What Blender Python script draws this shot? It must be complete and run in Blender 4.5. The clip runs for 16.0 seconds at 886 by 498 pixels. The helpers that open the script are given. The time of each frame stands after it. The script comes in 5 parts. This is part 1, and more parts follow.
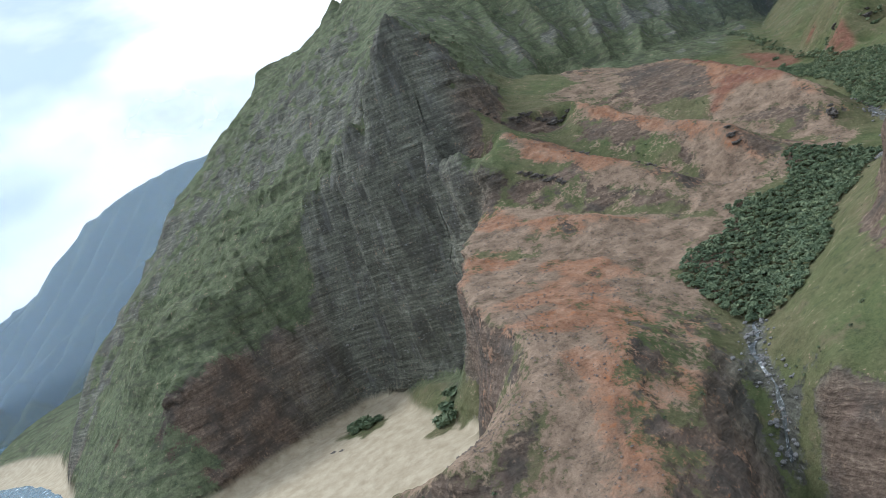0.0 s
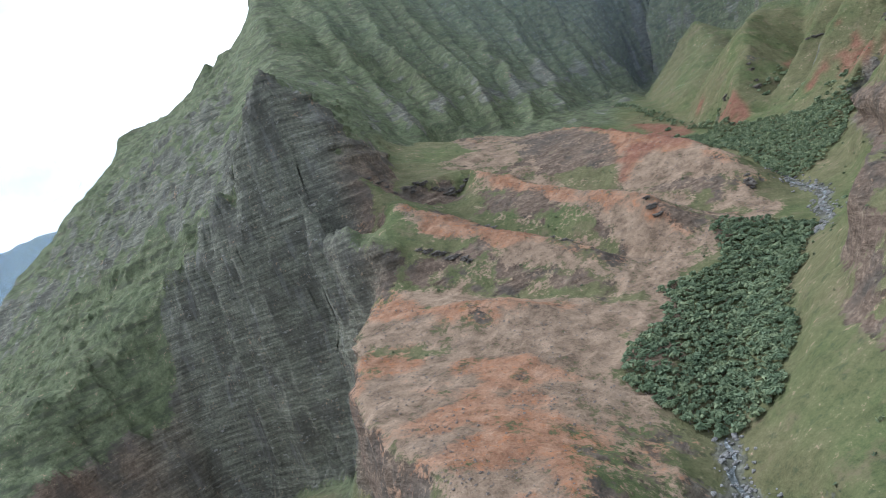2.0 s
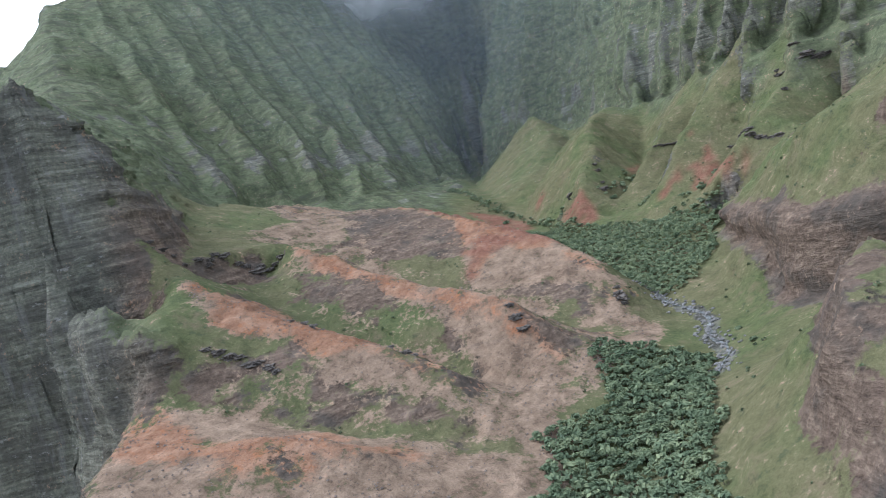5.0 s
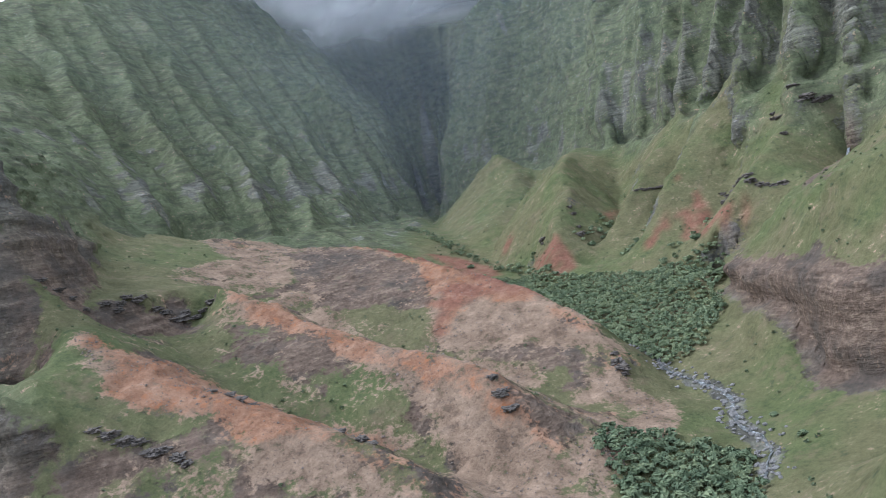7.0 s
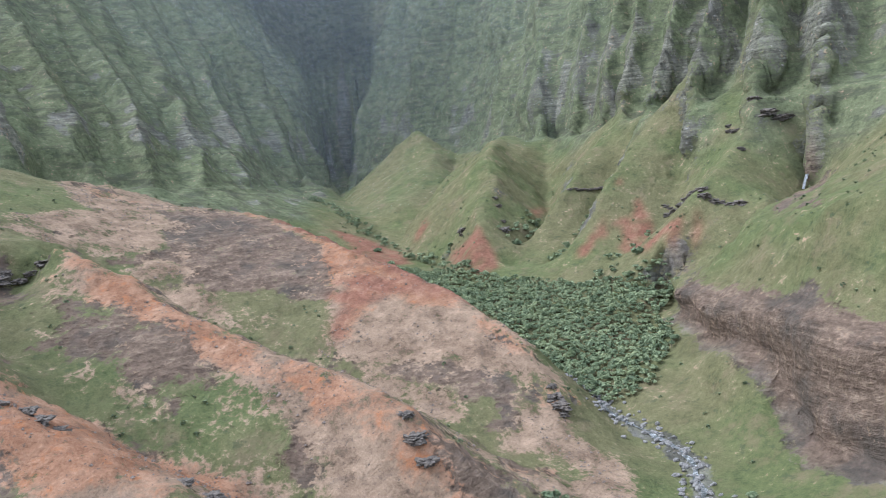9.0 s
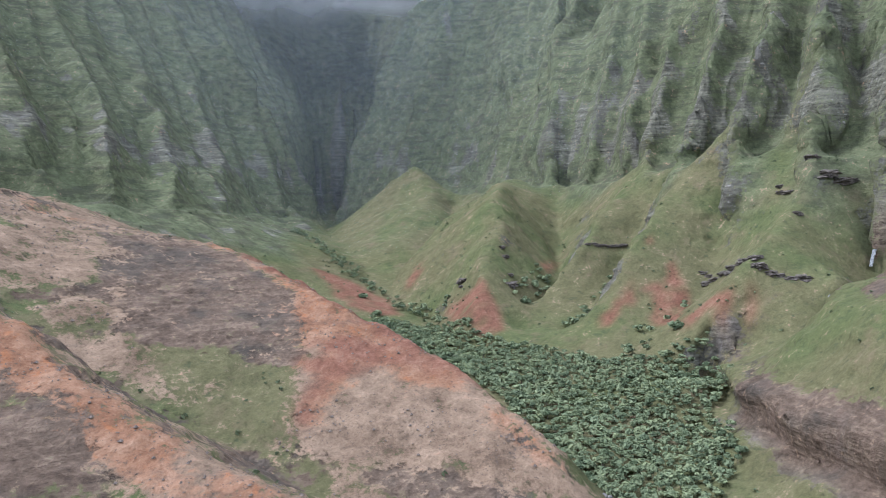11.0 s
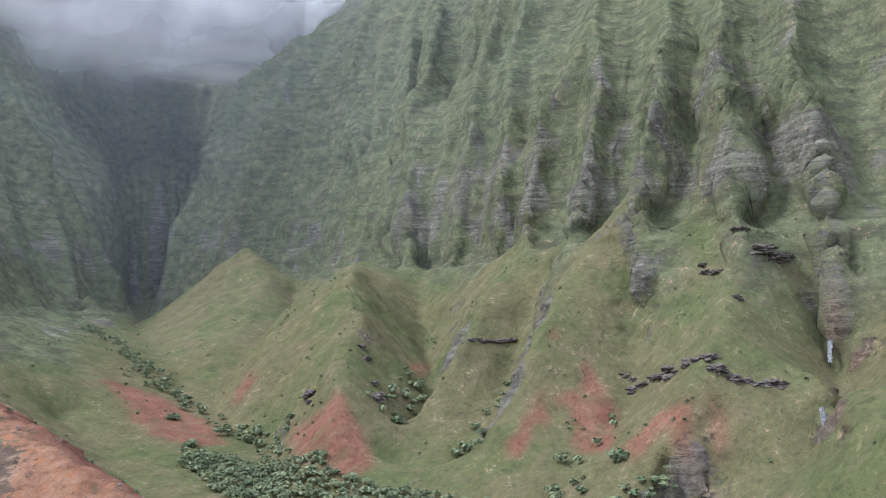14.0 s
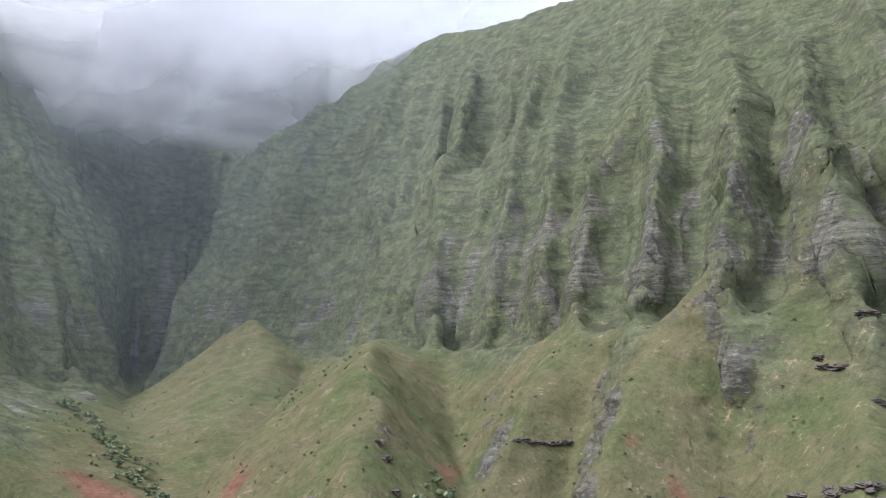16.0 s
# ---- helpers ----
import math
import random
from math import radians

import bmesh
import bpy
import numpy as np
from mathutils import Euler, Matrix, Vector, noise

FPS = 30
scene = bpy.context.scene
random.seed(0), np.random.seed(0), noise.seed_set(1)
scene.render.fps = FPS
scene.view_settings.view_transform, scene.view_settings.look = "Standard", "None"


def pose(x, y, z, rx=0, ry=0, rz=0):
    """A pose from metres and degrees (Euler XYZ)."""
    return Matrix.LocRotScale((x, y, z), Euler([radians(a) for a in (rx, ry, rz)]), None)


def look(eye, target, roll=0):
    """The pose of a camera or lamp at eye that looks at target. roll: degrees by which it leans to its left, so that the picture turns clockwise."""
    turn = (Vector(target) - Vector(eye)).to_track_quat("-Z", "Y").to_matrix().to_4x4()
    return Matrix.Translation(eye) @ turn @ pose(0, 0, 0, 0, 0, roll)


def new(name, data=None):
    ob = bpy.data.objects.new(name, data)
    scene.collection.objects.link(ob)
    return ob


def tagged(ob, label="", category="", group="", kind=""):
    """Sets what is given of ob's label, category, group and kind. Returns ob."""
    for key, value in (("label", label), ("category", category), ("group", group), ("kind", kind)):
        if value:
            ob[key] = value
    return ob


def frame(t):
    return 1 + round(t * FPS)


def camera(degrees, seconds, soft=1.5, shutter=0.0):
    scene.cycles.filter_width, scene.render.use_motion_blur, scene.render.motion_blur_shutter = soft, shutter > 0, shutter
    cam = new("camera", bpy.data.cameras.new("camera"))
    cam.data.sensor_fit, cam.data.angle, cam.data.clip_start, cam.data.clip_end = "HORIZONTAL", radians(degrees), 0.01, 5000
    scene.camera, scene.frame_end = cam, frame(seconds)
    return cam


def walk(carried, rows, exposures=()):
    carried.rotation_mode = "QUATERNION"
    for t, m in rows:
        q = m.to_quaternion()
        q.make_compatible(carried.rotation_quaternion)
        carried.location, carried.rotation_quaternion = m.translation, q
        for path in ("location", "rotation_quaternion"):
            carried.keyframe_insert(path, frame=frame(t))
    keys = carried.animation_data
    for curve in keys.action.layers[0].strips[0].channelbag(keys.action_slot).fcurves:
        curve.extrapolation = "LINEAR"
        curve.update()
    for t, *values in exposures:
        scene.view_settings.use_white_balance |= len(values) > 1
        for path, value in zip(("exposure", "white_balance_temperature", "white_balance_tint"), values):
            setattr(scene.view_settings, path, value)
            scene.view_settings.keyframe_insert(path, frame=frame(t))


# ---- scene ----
cam = camera(60.0, 16.0, soft=0.75)
ROWS = [
    (0, 0, 0, 173.9, 84.01, 21.69, -2.22),
    (0.5, -0.6, 17, 175, 84.4, 22.34, -4.87),
    (1, -0.4, 34, 176, 85.06, 22.3, -7.5),
    (1.5, 0.6, 50.9, 176.9, 84.63, 21.89, -9.27),
    (2, 2.2, 67.6, 177.7, 85.74, 21.81, -11.64),
    (2.5, 4.4, 84.1, 178.6, 86.58, 20.42, -15.18),
    (3, 7.3, 100.3, 179.4, 85.87, 19.08, -17.76),
    (3.5, 10.6, 116.3, 180.4, 85.89, 18.06, -19.73),
    (4, 14.5, 132, 181.3, 86.18, 17.68, -22.28),
    (6.5, 40.2, 207.9, 186, 87.72, 12.88, -29.72),
    (7, 46.5, 222.8, 186.9, 88.59, 13.1, -30.11),
    (7.5, 53.3, 237.6, 187.6, 88.89, 11.55, -31.38),
    (8, 60.4, 252.4, 188.3, 85.64, 10.55, -33.55),
    (8.5, 67.9, 267.3, 189, 84.02, 7.89, -37.14),
    (9, 75.8, 282.1, 189.6, 85.8, 5.72, -37.4),
    (9.5, 84, 296.8, 190.1, 87.45, 5.39, -35.96),
    (12, 130.6, 369.2, 192.6, 89.8, -0.48, -40.21),
    (12.5, 140.9, 383.2, 193.2, 92.23, 2.11, -41.48),
    (13, 151.4, 396.8, 193.9, 91.43, 7.22, -44.7),
    (13.5, 162.1, 410.2, 194.6, 95.5, 2.68, -48.63),
    (14, 172.9, 423.3, 195.4, 94.92, 2.33, -50.45),
    (14.5, 183.7, 436.1, 196.2, 95.63, 3.75, -51.5),
    (15, 194.6, 448.7, 197, 97.76, 2.99, -49.31),
    (15.5, 205.3, 461.1, 197.6, 98.39, 0.19, -49.28),
    (16, 215.7, 473.5, 198, 101.17, -0.02, -49.72),
]
walk(cam, [(t, pose(*r)) for t, *r in ROWS], exposures=[(t, e, k, v) for t, e, k, v in ((0, 0.36, 5650, 7), (0.6, 0.74, 5650, 8), (2, 0.66, 5600, 8), (4, 0.72, 5500, 10), (7, 0.76, 5500, 12), (8.4, 0.72, 5550, 12), (9, 1.1, 5600, 12), (9.7, 1.06, 5600, 13), (12, 0.92, 5600, 15), (16, 0.92, 5950, 18))])

# ---- daylight ----
SUN_EL, SUN_AZ = 50.0, 316.0
world = bpy.data.worlds.new("sky")
scene.world = world
world.use_nodes = True
wn = world.node_tree
bg = wn.nodes["Background"]
sky = wn.nodes.new("ShaderNodeTexSky")
sky.sky_type = "NISHITA"
sky.sun_disc = False
sky.sun_elevation, sky.sun_rotation = radians(SUN_EL), radians(SUN_AZ)
# a broken white overcast lies over the blue
where = wn.nodes.new("ShaderNodeTexCoord")
spread = wn.nodes.new("ShaderNodeMapping")
spread.inputs["Scale"].default_value = (1.0, 1.0, 2.6)
billow = wn.nodes.new("ShaderNodeTexNoise")
billow.inputs["Scale"].default_value, billow.inputs["Detail"].default_value, billow.inputs["Roughness"].default_value = 2.3, 6.0, 0.5
thick = wn.nodes.new("ShaderNodeValToRGB")
thick.color_ramp.elements[0].position, thick.color_ramp.elements[0].color = 0.36, (0.62, 0.62, 0.62, 1)
thick.color_ramp.elements[1].position, thick.color_ramp.elements[1].color = 0.56, (1, 1, 1, 1)
tone = wn.nodes.new("ShaderNodeValToRGB")
tone.color_ramp.elements[0].position, tone.color_ramp.elements[0].color = 0.42, (0.45, 0.5, 0.57, 1)
tone.color_ramp.elements[1].position, tone.color_ramp.elements[1].color = 0.6, (1, 1, 1, 1)
bright = wn.nodes.new("ShaderNodeVectorMath")
bright.operation = "SCALE"
bright.inputs["Scale"].default_value = 11.0
cover_mix = wn.nodes.new("ShaderNodeMix")
cover_mix.data_type = "RGBA"
wn.links.new(where.outputs["Generated"], spread.inputs["Vector"])
wn.links.new(spread.outputs[0], billow.inputs["Vector"])
wn.links.new(billow.outputs["Fac"], thick.inputs[0])
wn.links.new(billow.outputs["Fac"], tone.inputs[0])
wn.links.new(tone.outputs[0], bright.inputs[0])
wn.links.new(thick.outputs[0], cover_mix.inputs[0])
wn.links.new(sky.outputs[0], cover_mix.inputs[6])
wn.links.new(bright.outputs[0], cover_mix.inputs[7])
wn.links.new(cover_mix.outputs[2], bg.inputs[0])
bg.inputs[1].default_value = 0.12
sun = new("sun", bpy.data.lights.new("sun", "SUN"))
sun.data.energy, sun.data.angle, sun.data.color = 2.0, radians(14), (1.0, 0.97, 0.93)
SUN_WAY = Vector((math.sin(radians(SUN_AZ)) * math.cos(radians(SUN_EL)), math.cos(radians(SUN_AZ)) * math.cos(radians(SUN_EL)), math.sin(radians(SUN_EL))))
sun.matrix_world = look(Vector((0, 0, 900)) + SUN_WAY, (0, 0, 900))

# ---- landform lines: crests, gullies, rims and feet, in metres ----
LINES = dict(
    ravine=[(92, 266, 77), (80, 242, 68), (72, 222, 52), (66, 200, 34), (55, 150, 12), (40, 80, 0)],
    valley_low=[(92, 266, 77), (112, 296, 82), (138, 334, 91), (182, 364, 97), (236, 387, 101), (258, 434, 105), (282, 469, 111), (310, 505, 119)],
    valley_high=[(310, 505, 119), (338, 535, 126), (330, 590, 130), (345, 650, 134), (385, 701, 139), (411, 790, 156), (434, 860, 172), (463, 936, 186), (506, 1027, 194), (548, 1110, 197), (592, 1176, 200), (660, 1270, 208), (740, 1390, 222), (790, 1480, 228)],
    valley_edge=[(285, 500, 113), (290, 545, 123), (300, 610, 131), (315, 690, 139), (335, 780, 156)],
    bluff_rim=[(28, 467, 139), (12, 405, 134), (-2, 335, 121), (4, 293, 116), (18, 254, 111), (12, 238, 103), (-3, 214, 97), (-14, 212, 95), (-29, 222, 89), (-46, 240, 82), (-70, 251, 70)],
    bluff_toe=[(5, 500, 35), (-12, 440, 14), (-22, 380, 10), (-26, 330, 10), (-22, 298, 10), (-36, 276, 9), (-66, 268, 4), (-92, 252, 0), (-94, 220, 0), (-80, 170, 0), (-60, 100, 0)],
    bluff_top=[(24, 177, 77), (33, 221, 93), (41, 238, 101), (51, 316, 108), (63, 339, 111)],
    bluff_right=[(40, 177, 66), (55, 219, 80), (64, 245, 85), (79, 274, 87), (87, 316, 96), (105, 328, 99)],
    bluff_front=[(-40, 130, 45), (0, 130, 52), (30, 140, 40)],
    mound=[(26, 438, 136), (36, 413, 134), (61, 393, 129), (88, 377, 119)],
    mound_foot=[(9, 390, 130), (40, 365, 118), (77, 344, 105), (103, 343, 101)],
    ridge_near=[(59, 520, 186), (68, 506, 179), (90, 474, 158), (111, 445, 142), (132, 414, 126)],
    gully_near=[(38, 465, 153), (48, 448, 138), (78, 421, 122), (110, 395, 111), (130, 367, 102)],
    ridge_mid=[(123, 574, 190), (137, 552, 178), (147, 533, 166), (160, 497, 152), (175, 467, 143), (180, 443, 137), (181, 427, 127), (169, 416, 112)],
    gully_mid=[(100, 551, 168), (109, 502, 148), (126, 471, 131), (147, 439, 115), (161, 410, 107)],
    red_hill=[(185, 712, 202), (215, 690, 196), (245, 662, 188), (248, 620, 178), (244, 580, 171), (252, 548, 160), (256, 515, 149), (255, 485, 137), (250, 460, 122)],
    red_hill_foot=[(148, 604, 174), (164, 565, 154), (184, 531, 140), (200, 501, 129), (208, 472, 120), (214, 443, 112), (227, 428, 108)],
    bench=[(43, 463, 166), (67, 529, 185), (83, 586, 194), (93, 643, 213), (127, 718, 226)],
    scarp_top=[(77, 555, 192), (102, 575, 190), (117, 578, 188), (132, 580, 187)],
    scarp_foot=[(74, 546, 180), (99, 553, 169), (111, 563, 169), (126, 571, 173)],
    horn_edge=[(28, 467, 139), (42, 461, 168), (30, 492, 182), (20, 529, 205), (16, 537, 247), (26, 560, 286)],
    horn_right=[(26, 560, 286), (51, 572, 261), (76, 600, 222), (86, 661, 232), (80, 737, 265)],
    cliff_rim=[(26, 560, 286), (0, 570, 260), (-28, 595, 232), (-60, 650, 205), (-116, 690, 168), (-170, 680, 152), (-215, 640, 136), (-260, 640, 122), (-330, 760, 105)],
    cliff_mid=[(30, 505, 110), (18, 545, 120), (-37, 603, 128), (-85, 655, 95), (-112, 660, 90), (-164, 645, 100), (-204, 605, 98), (-240, 590, 90)],
    cliff_toe=[(0, 535, 30), (-40, 590, 24), (-78, 640, 14), (-112, 648, 8), (-136, 624, 6), (-180, 586, 6), (-206, 556, 5), (-222, 522, 3), (-260, 500, 0), (-320, 530, 0), (-390, 620, 0), (-461, 794, 0), (-560, 960, 3), (-700, 1050, 3)],
    horn_ridge=[(26, 560, 286), (25, 590, 289), (40, 760, 325), (56, 951, 383), (69, 1000, 420), (77, 1207, 545), (178, 1260, 590), (387, 1420, 660), (600, 1550, 700), (800, 1620, 720), (960, 1540, 690)],
    sea_massif=[(77, 1207, 545), (71, 1216, 486), (42, 1261, 485), (20, 1361, 500), (-13, 1354, 508), (-31, 1351, 501), (-49, 1344, 482), (-66, 1345, 453), (-110, 1299, 439), (-126, 1283, 431), (-163, 1234, 423), (-176, 1220, 408), (-189, 1212, 384), (-202, 1196, 378), (-213, 1193, 355), (-224, 1165, 352), (-236, 1155, 339), (-253, 1127, 322), (-263, 1101, 312), (-275, 1069, 291), (-284, 1017, 270), (-298, 973, 250), (-307, 950, 229), (-318, 932, 198), (-384, 922, 160), (-426, 857, 104), (-452, 813, 47), (-460, 795, 3)],
    tower_foot=[(55, 1221, 472), (41, 1214, 468), (27, 1215, 458), (2, 1213, 467), (-9, 1213, 455), (-41, 1210, 416), (-72, 1205, 409)],
    massif_rib=[(3, 1460, 517), (-40, 1100, 400), (-60, 850, 300), (-45, 700, 245), (-28, 625, 215)],
    massif_back=[(-300, 1500, 200), (-450, 1300, 120), (-520, 1100, 60), (-620, 1300, 40), (-700, 1600, 40), (-200, 1740, 250)],
    left_foot=[(120, 715, 228), (150, 770, 234), (180, 840, 236), (240, 855, 214), (300, 850, 204), (350, 905, 205), (424, 1000, 206), (490, 1090, 208), (562, 1160, 206), (620, 1260, 216), (700, 1400, 232), (750, 1490, 238)],
    left_mid=[(120, 900, 330), (220, 970, 318), (330, 1040, 310), (413, 1104, 302), (500, 1200, 340), (560, 1250, 362), (650, 1370, 380), (770, 1510, 390)],
    wall_foot=[(513, 488, 201), (528, 545, 241), (540, 600, 255), (556, 655, 243), (575, 700, 240), (600, 770, 230), (614, 807, 234), (604, 892, 238), (628, 966, 226), (630, 1030, 236), (624, 1100, 225), (611, 1185, 206), (690, 1280, 222), (790, 1400, 235), (820, 1470, 238)],
    wall_mid=[(562, 552, 315), (608, 620, 336), (632, 680, 350), (645, 732, 348), (650, 790, 335), (651, 845, 349), (672, 919, 345), (684, 1000, 352), (672, 1094, 358), (672, 1200, 362), (780, 1330, 410), (860, 1430, 430)],
    wall_high=[(640, 540, 390), (690, 610, 415), (705, 680, 440), (720, 770, 450), (735, 870, 460), (755, 960, 482), (755, 1040, 490), (738, 1110, 495), (737, 1204, 500), (850, 1310, 570), (930, 1410, 600)],
    wall_crest=[(923, 1463, 665), (914, 1263, 660), (899, 1135, 645), (884, 1040, 640), (864, 943, 612), (836, 838, 592), (798, 705, 555), (760, 603, 510), (700, 490, 450), (620, 380, 340)],
    rib_a=[(811, 1459, 462), (786, 1439, 337), (768, 1429, 240)],
    rib_b=[(868, 1468, 508), (832, 1465, 371), (821, 1453, 269)],
    rib_c=[(716, 1107, 452), (669, 1094, 355), (637, 1092, 288), (624, 1088, 232)],
    rib_d=[(751, 1008, 459), (668, 930, 343), (642, 918, 287), (622, 918, 243)],
    rib_e=[(709, 876, 433), (659, 858, 362), (620, 826, 296), (599, 806, 237)],
    rib_f=[(702, 800, 436), (633, 773, 332), (604, 767, 265), (577, 758, 225)],
    rib_g=[(679, 755, 408), (604, 721, 298), (572, 712, 245)],
    rib_h=[(653, 683, 386), (622, 702, 342), (589, 691, 291), (552, 673, 239)],
    rib_i=[(665, 674, 402), (571, 635, 294), (529, 624, 241), (509, 621, 222)],
    rib_j=[(628, 609, 368), (568, 591, 315), (534, 591, 266), (497, 571, 223)],
    rib_k=[(575, 556, 324), (535, 539, 283), (519, 539, 255), (489, 527, 217)],
    rib_l=[(592, 523, 333), (558, 507, 287), (527, 500, 249), (500, 496, 213)],
    rib_m=[(737, 1204, 500), (694, 1211, 413), (657, 1211, 330), (630, 1207, 258), (609, 1194, 204)],
    slope_rib_g=[(491, 1242, 441), (532, 1217, 356), (554, 1193, 295), (570, 1173, 235), (574, 1157, 202)],
    slope_rib_a=[(138, 1215, 560), (146, 979, 371), (146, 820, 265), (156, 794, 240)],
    slope_rib_b=[(203, 1240, 567), (206, 1033, 378), (205, 881, 270), (206, 839, 233)],
    slope_rib_c=[(273, 1286, 581), (276, 1088, 383), (276, 948, 280), (249, 851, 224)],
    slope_rib_d=[(345, 1319, 573), (352, 1148, 389), (329, 970, 263), (289, 867, 218)],
    slope_rib_e=[(435, 1346, 544), (425, 1192, 385), (394, 1027, 261), (351, 929, 222)],
    slope_rib_f=[(518, 1372, 510), (532, 1269, 382), (488, 1099, 243), (467, 1000, 201)],
    spur_zero=[(582, 986, 263), (550, 992, 238), (515, 992, 213), (486, 981, 195)],
    zero_front=[(582, 980, 262), (562, 929, 233), (492, 870, 193), (436, 823, 165)],
    gully_zero=[(584, 911, 217), (513, 854, 190), (459, 819, 169), (412, 783, 155)],
    one_left=[(530, 800, 228), (500, 813, 211), (457, 796, 188), (424, 782, 168)],
    spur_one=[(590, 850, 240), (540, 805, 232), (484, 752, 222), (445, 705, 196), (412, 682, 178), (380, 647, 160), (345, 625, 132)],
    spur_two=[(562, 678, 236), (520, 668, 215), (490, 660, 200), (456, 647, 183), (425, 640, 162), (385, 625, 140)],
    spur_three=[(534, 602, 253), (500, 610, 218), (475, 605, 204), (444, 598, 187), (408, 585, 158), (370, 575, 136)],
    spur_four=[(533, 562, 240), (492, 533, 207), (455, 522, 192), (417, 518, 176), (385, 522, 146)],
    gully_one=[(604, 795, 230), (545, 746, 196), (505, 712, 174), (470, 670, 162), (415, 645, 142)],
    gully_two=[(548, 642, 236), (505, 640, 191), (470, 628, 167), (430, 612, 152), (395, 602, 139)],
    gully_three=[(520, 585, 226), (480, 570, 180), (440, 555, 157), (400, 556, 145), (365, 550, 132)],
    gully_fall=[(514, 500, 196), (506, 499, 168), (470, 488, 163), (425, 480, 155), (380, 490, 144), (345, 510, 130)],
    outcrop_rim=[(395, 512, 139), (349, 478, 138), (324, 446, 139), (311, 424, 141), (300, 405, 141), (288, 390, 141), (277, 372, 142), (277, 345, 143), (293, 315, 146)],
    outcrop_foot=[(389, 520, 129), (343, 483, 128), (317, 449, 127), (304, 428, 129), (293, 411, 126), (283, 400, 112), (268, 386, 109), (264, 368, 112), (266, 345, 115), (273, 325, 118), (287, 302, 124)],
    outcrop_crest=[(440, 490, 172), (370, 455, 165), (337, 417, 170), (320, 388, 178), (312, 350, 180)],
    bank=[(118, 243, 94), (132, 272, 97), (160, 305, 101), (190, 338, 103)],
    buttress=[(173, 288, 131), (186, 290, 137), (205, 301, 140), (229, 313, 143)],
    bank_low=[(91, 211, 83), (102, 236, 86), (116, 261, 90), (149, 301, 94), (193, 344, 100)],
    buttress_mid=[(169, 276, 124), (163, 262, 120), (157, 246, 116), (148, 228, 111)],
    buttress_foot=[(192, 309, 113), (169, 295, 107), (160, 284, 106), (151, 275, 103), (141, 268, 100), (137, 256, 99.5), (130, 240, 98), (118, 215, 92)],
    hollow=[(222, 352, 104), (234, 332, 108), (246, 308, 114), (268, 278, 126)],
    bowl=[(340, 494, 121), (306, 450, 119), (285, 428, 110), (270, 410, 105), (254, 392, 103)],
    right_high=[(640, 440, 260), (520, 420, 230), (400, 340, 215), (300, 250, 200), (222, 170, 160), (165, 101, 70)],
    right_back=[(1005, 700, 480), (1005, 400, 330), (860, 220, 260), (640, 200, 230), (420, 120, 170), (330, 40, 110), (700, 30, 200), (1005, 30, 260)],
    right_low=[(98, 193, 78), (110, 150, 60), (100, 80, 20)],
    beach=[(-190, 560, 7), (-150, 580, 8), (-105, 598, 9), (-85, 625, 10), (-60, 550, 13), (-23, 472, 10)],
    dune=[(-40, 560, 26), (-49, 568, 28), (-62, 600, 18)],
    shore=[(-250, 480, 0), (-200, 450, 0), (-140, 420, 0), (-90, 380, 0), (-85, 300, 0), (-110, 180, 0), (-60, 60, 0)],
    sea_floor=[(-720, 950, -10), (-520, 760, -10), (-400, 500, -12), (-300, 380, -12), (-200, 200, -12)],
)

# ---- which landform each line belongs to ----
FORMS = dict(
    ground="ravine valley_low valley_high valley_edge bank_low bank bowl hollow right_low right_back right_high bluff_front outcrop_foot",
    orange_bluff="bluff_rim bluff_toe bluff_top bluff_right mound mound_foot",
    near_ridge="ridge_near gully_near",
    stony_ridge="ridge_mid gully_mid",
    red_hill="red_hill red_hill_foot",
    green_bench="bench scarp_top scarp_foot",
    sea_cliff="horn_edge horn_right cliff_rim cliff_mid cliff_toe",
    coast_massif="sea_massif tower_foot massif_rib massif_back",
    fluted_slope="horn_ridge left_foot left_mid slope_rib_a slope_rib_b slope_rib_c slope_rib_d slope_rib_e slope_rib_f slope_rib_g",
    fluted_cliff="wall_foot wall_mid wall_high wall_crest rib_a rib_b rib_c rib_d rib_e rib_f rib_g rib_h rib_i rib_j rib_k rib_l rib_m",
    grassy_spur_a="spur_one gully_one",
    grassy_spur_b="spur_two gully_two",
    grassy_spur_c="spur_three gully_three",
    grassy_spur_d="spur_four gully_fall",
    grassy_spur_e="spur_zero zero_front gully_zero one_left",
    rock_outcrop="outcrop_rim outcrop_crest",
    rock_buttress="buttress buttress_mid buttress_foot",
    beach="beach dune shore sea_floor",
)
# ribs beside the ones above, in plan
LINES_ASIDE = dict(
    rib_n=[(640, 480, 0), (505, 450, 0)],
    rib_o=[(640, 420, 0), (520, 400, 0)],
    slope_rib_z=[(70, 1150, 0), (92, 900, 0), (110, 740, 0)],
    slope_rib_h=[(690, 1470, 0), (640, 1310, 0)],
)
X0, X1, Y0, Y1 = -720.0, 1010.0, 20.0, 1760.0


def along(line, step):
    """Points along a line of landform, a step apart."""
    p = np.array(line, float)
    d = np.r_[0, np.cumsum(np.linalg.norm(np.diff(p, axis=0), axis=1))]
    s = np.linspace(0, d[-1], max(2, int(d[-1] / step) + 1))
    return np.stack([np.interp(s, d, p[:, k]) for k in range(3)], 1)


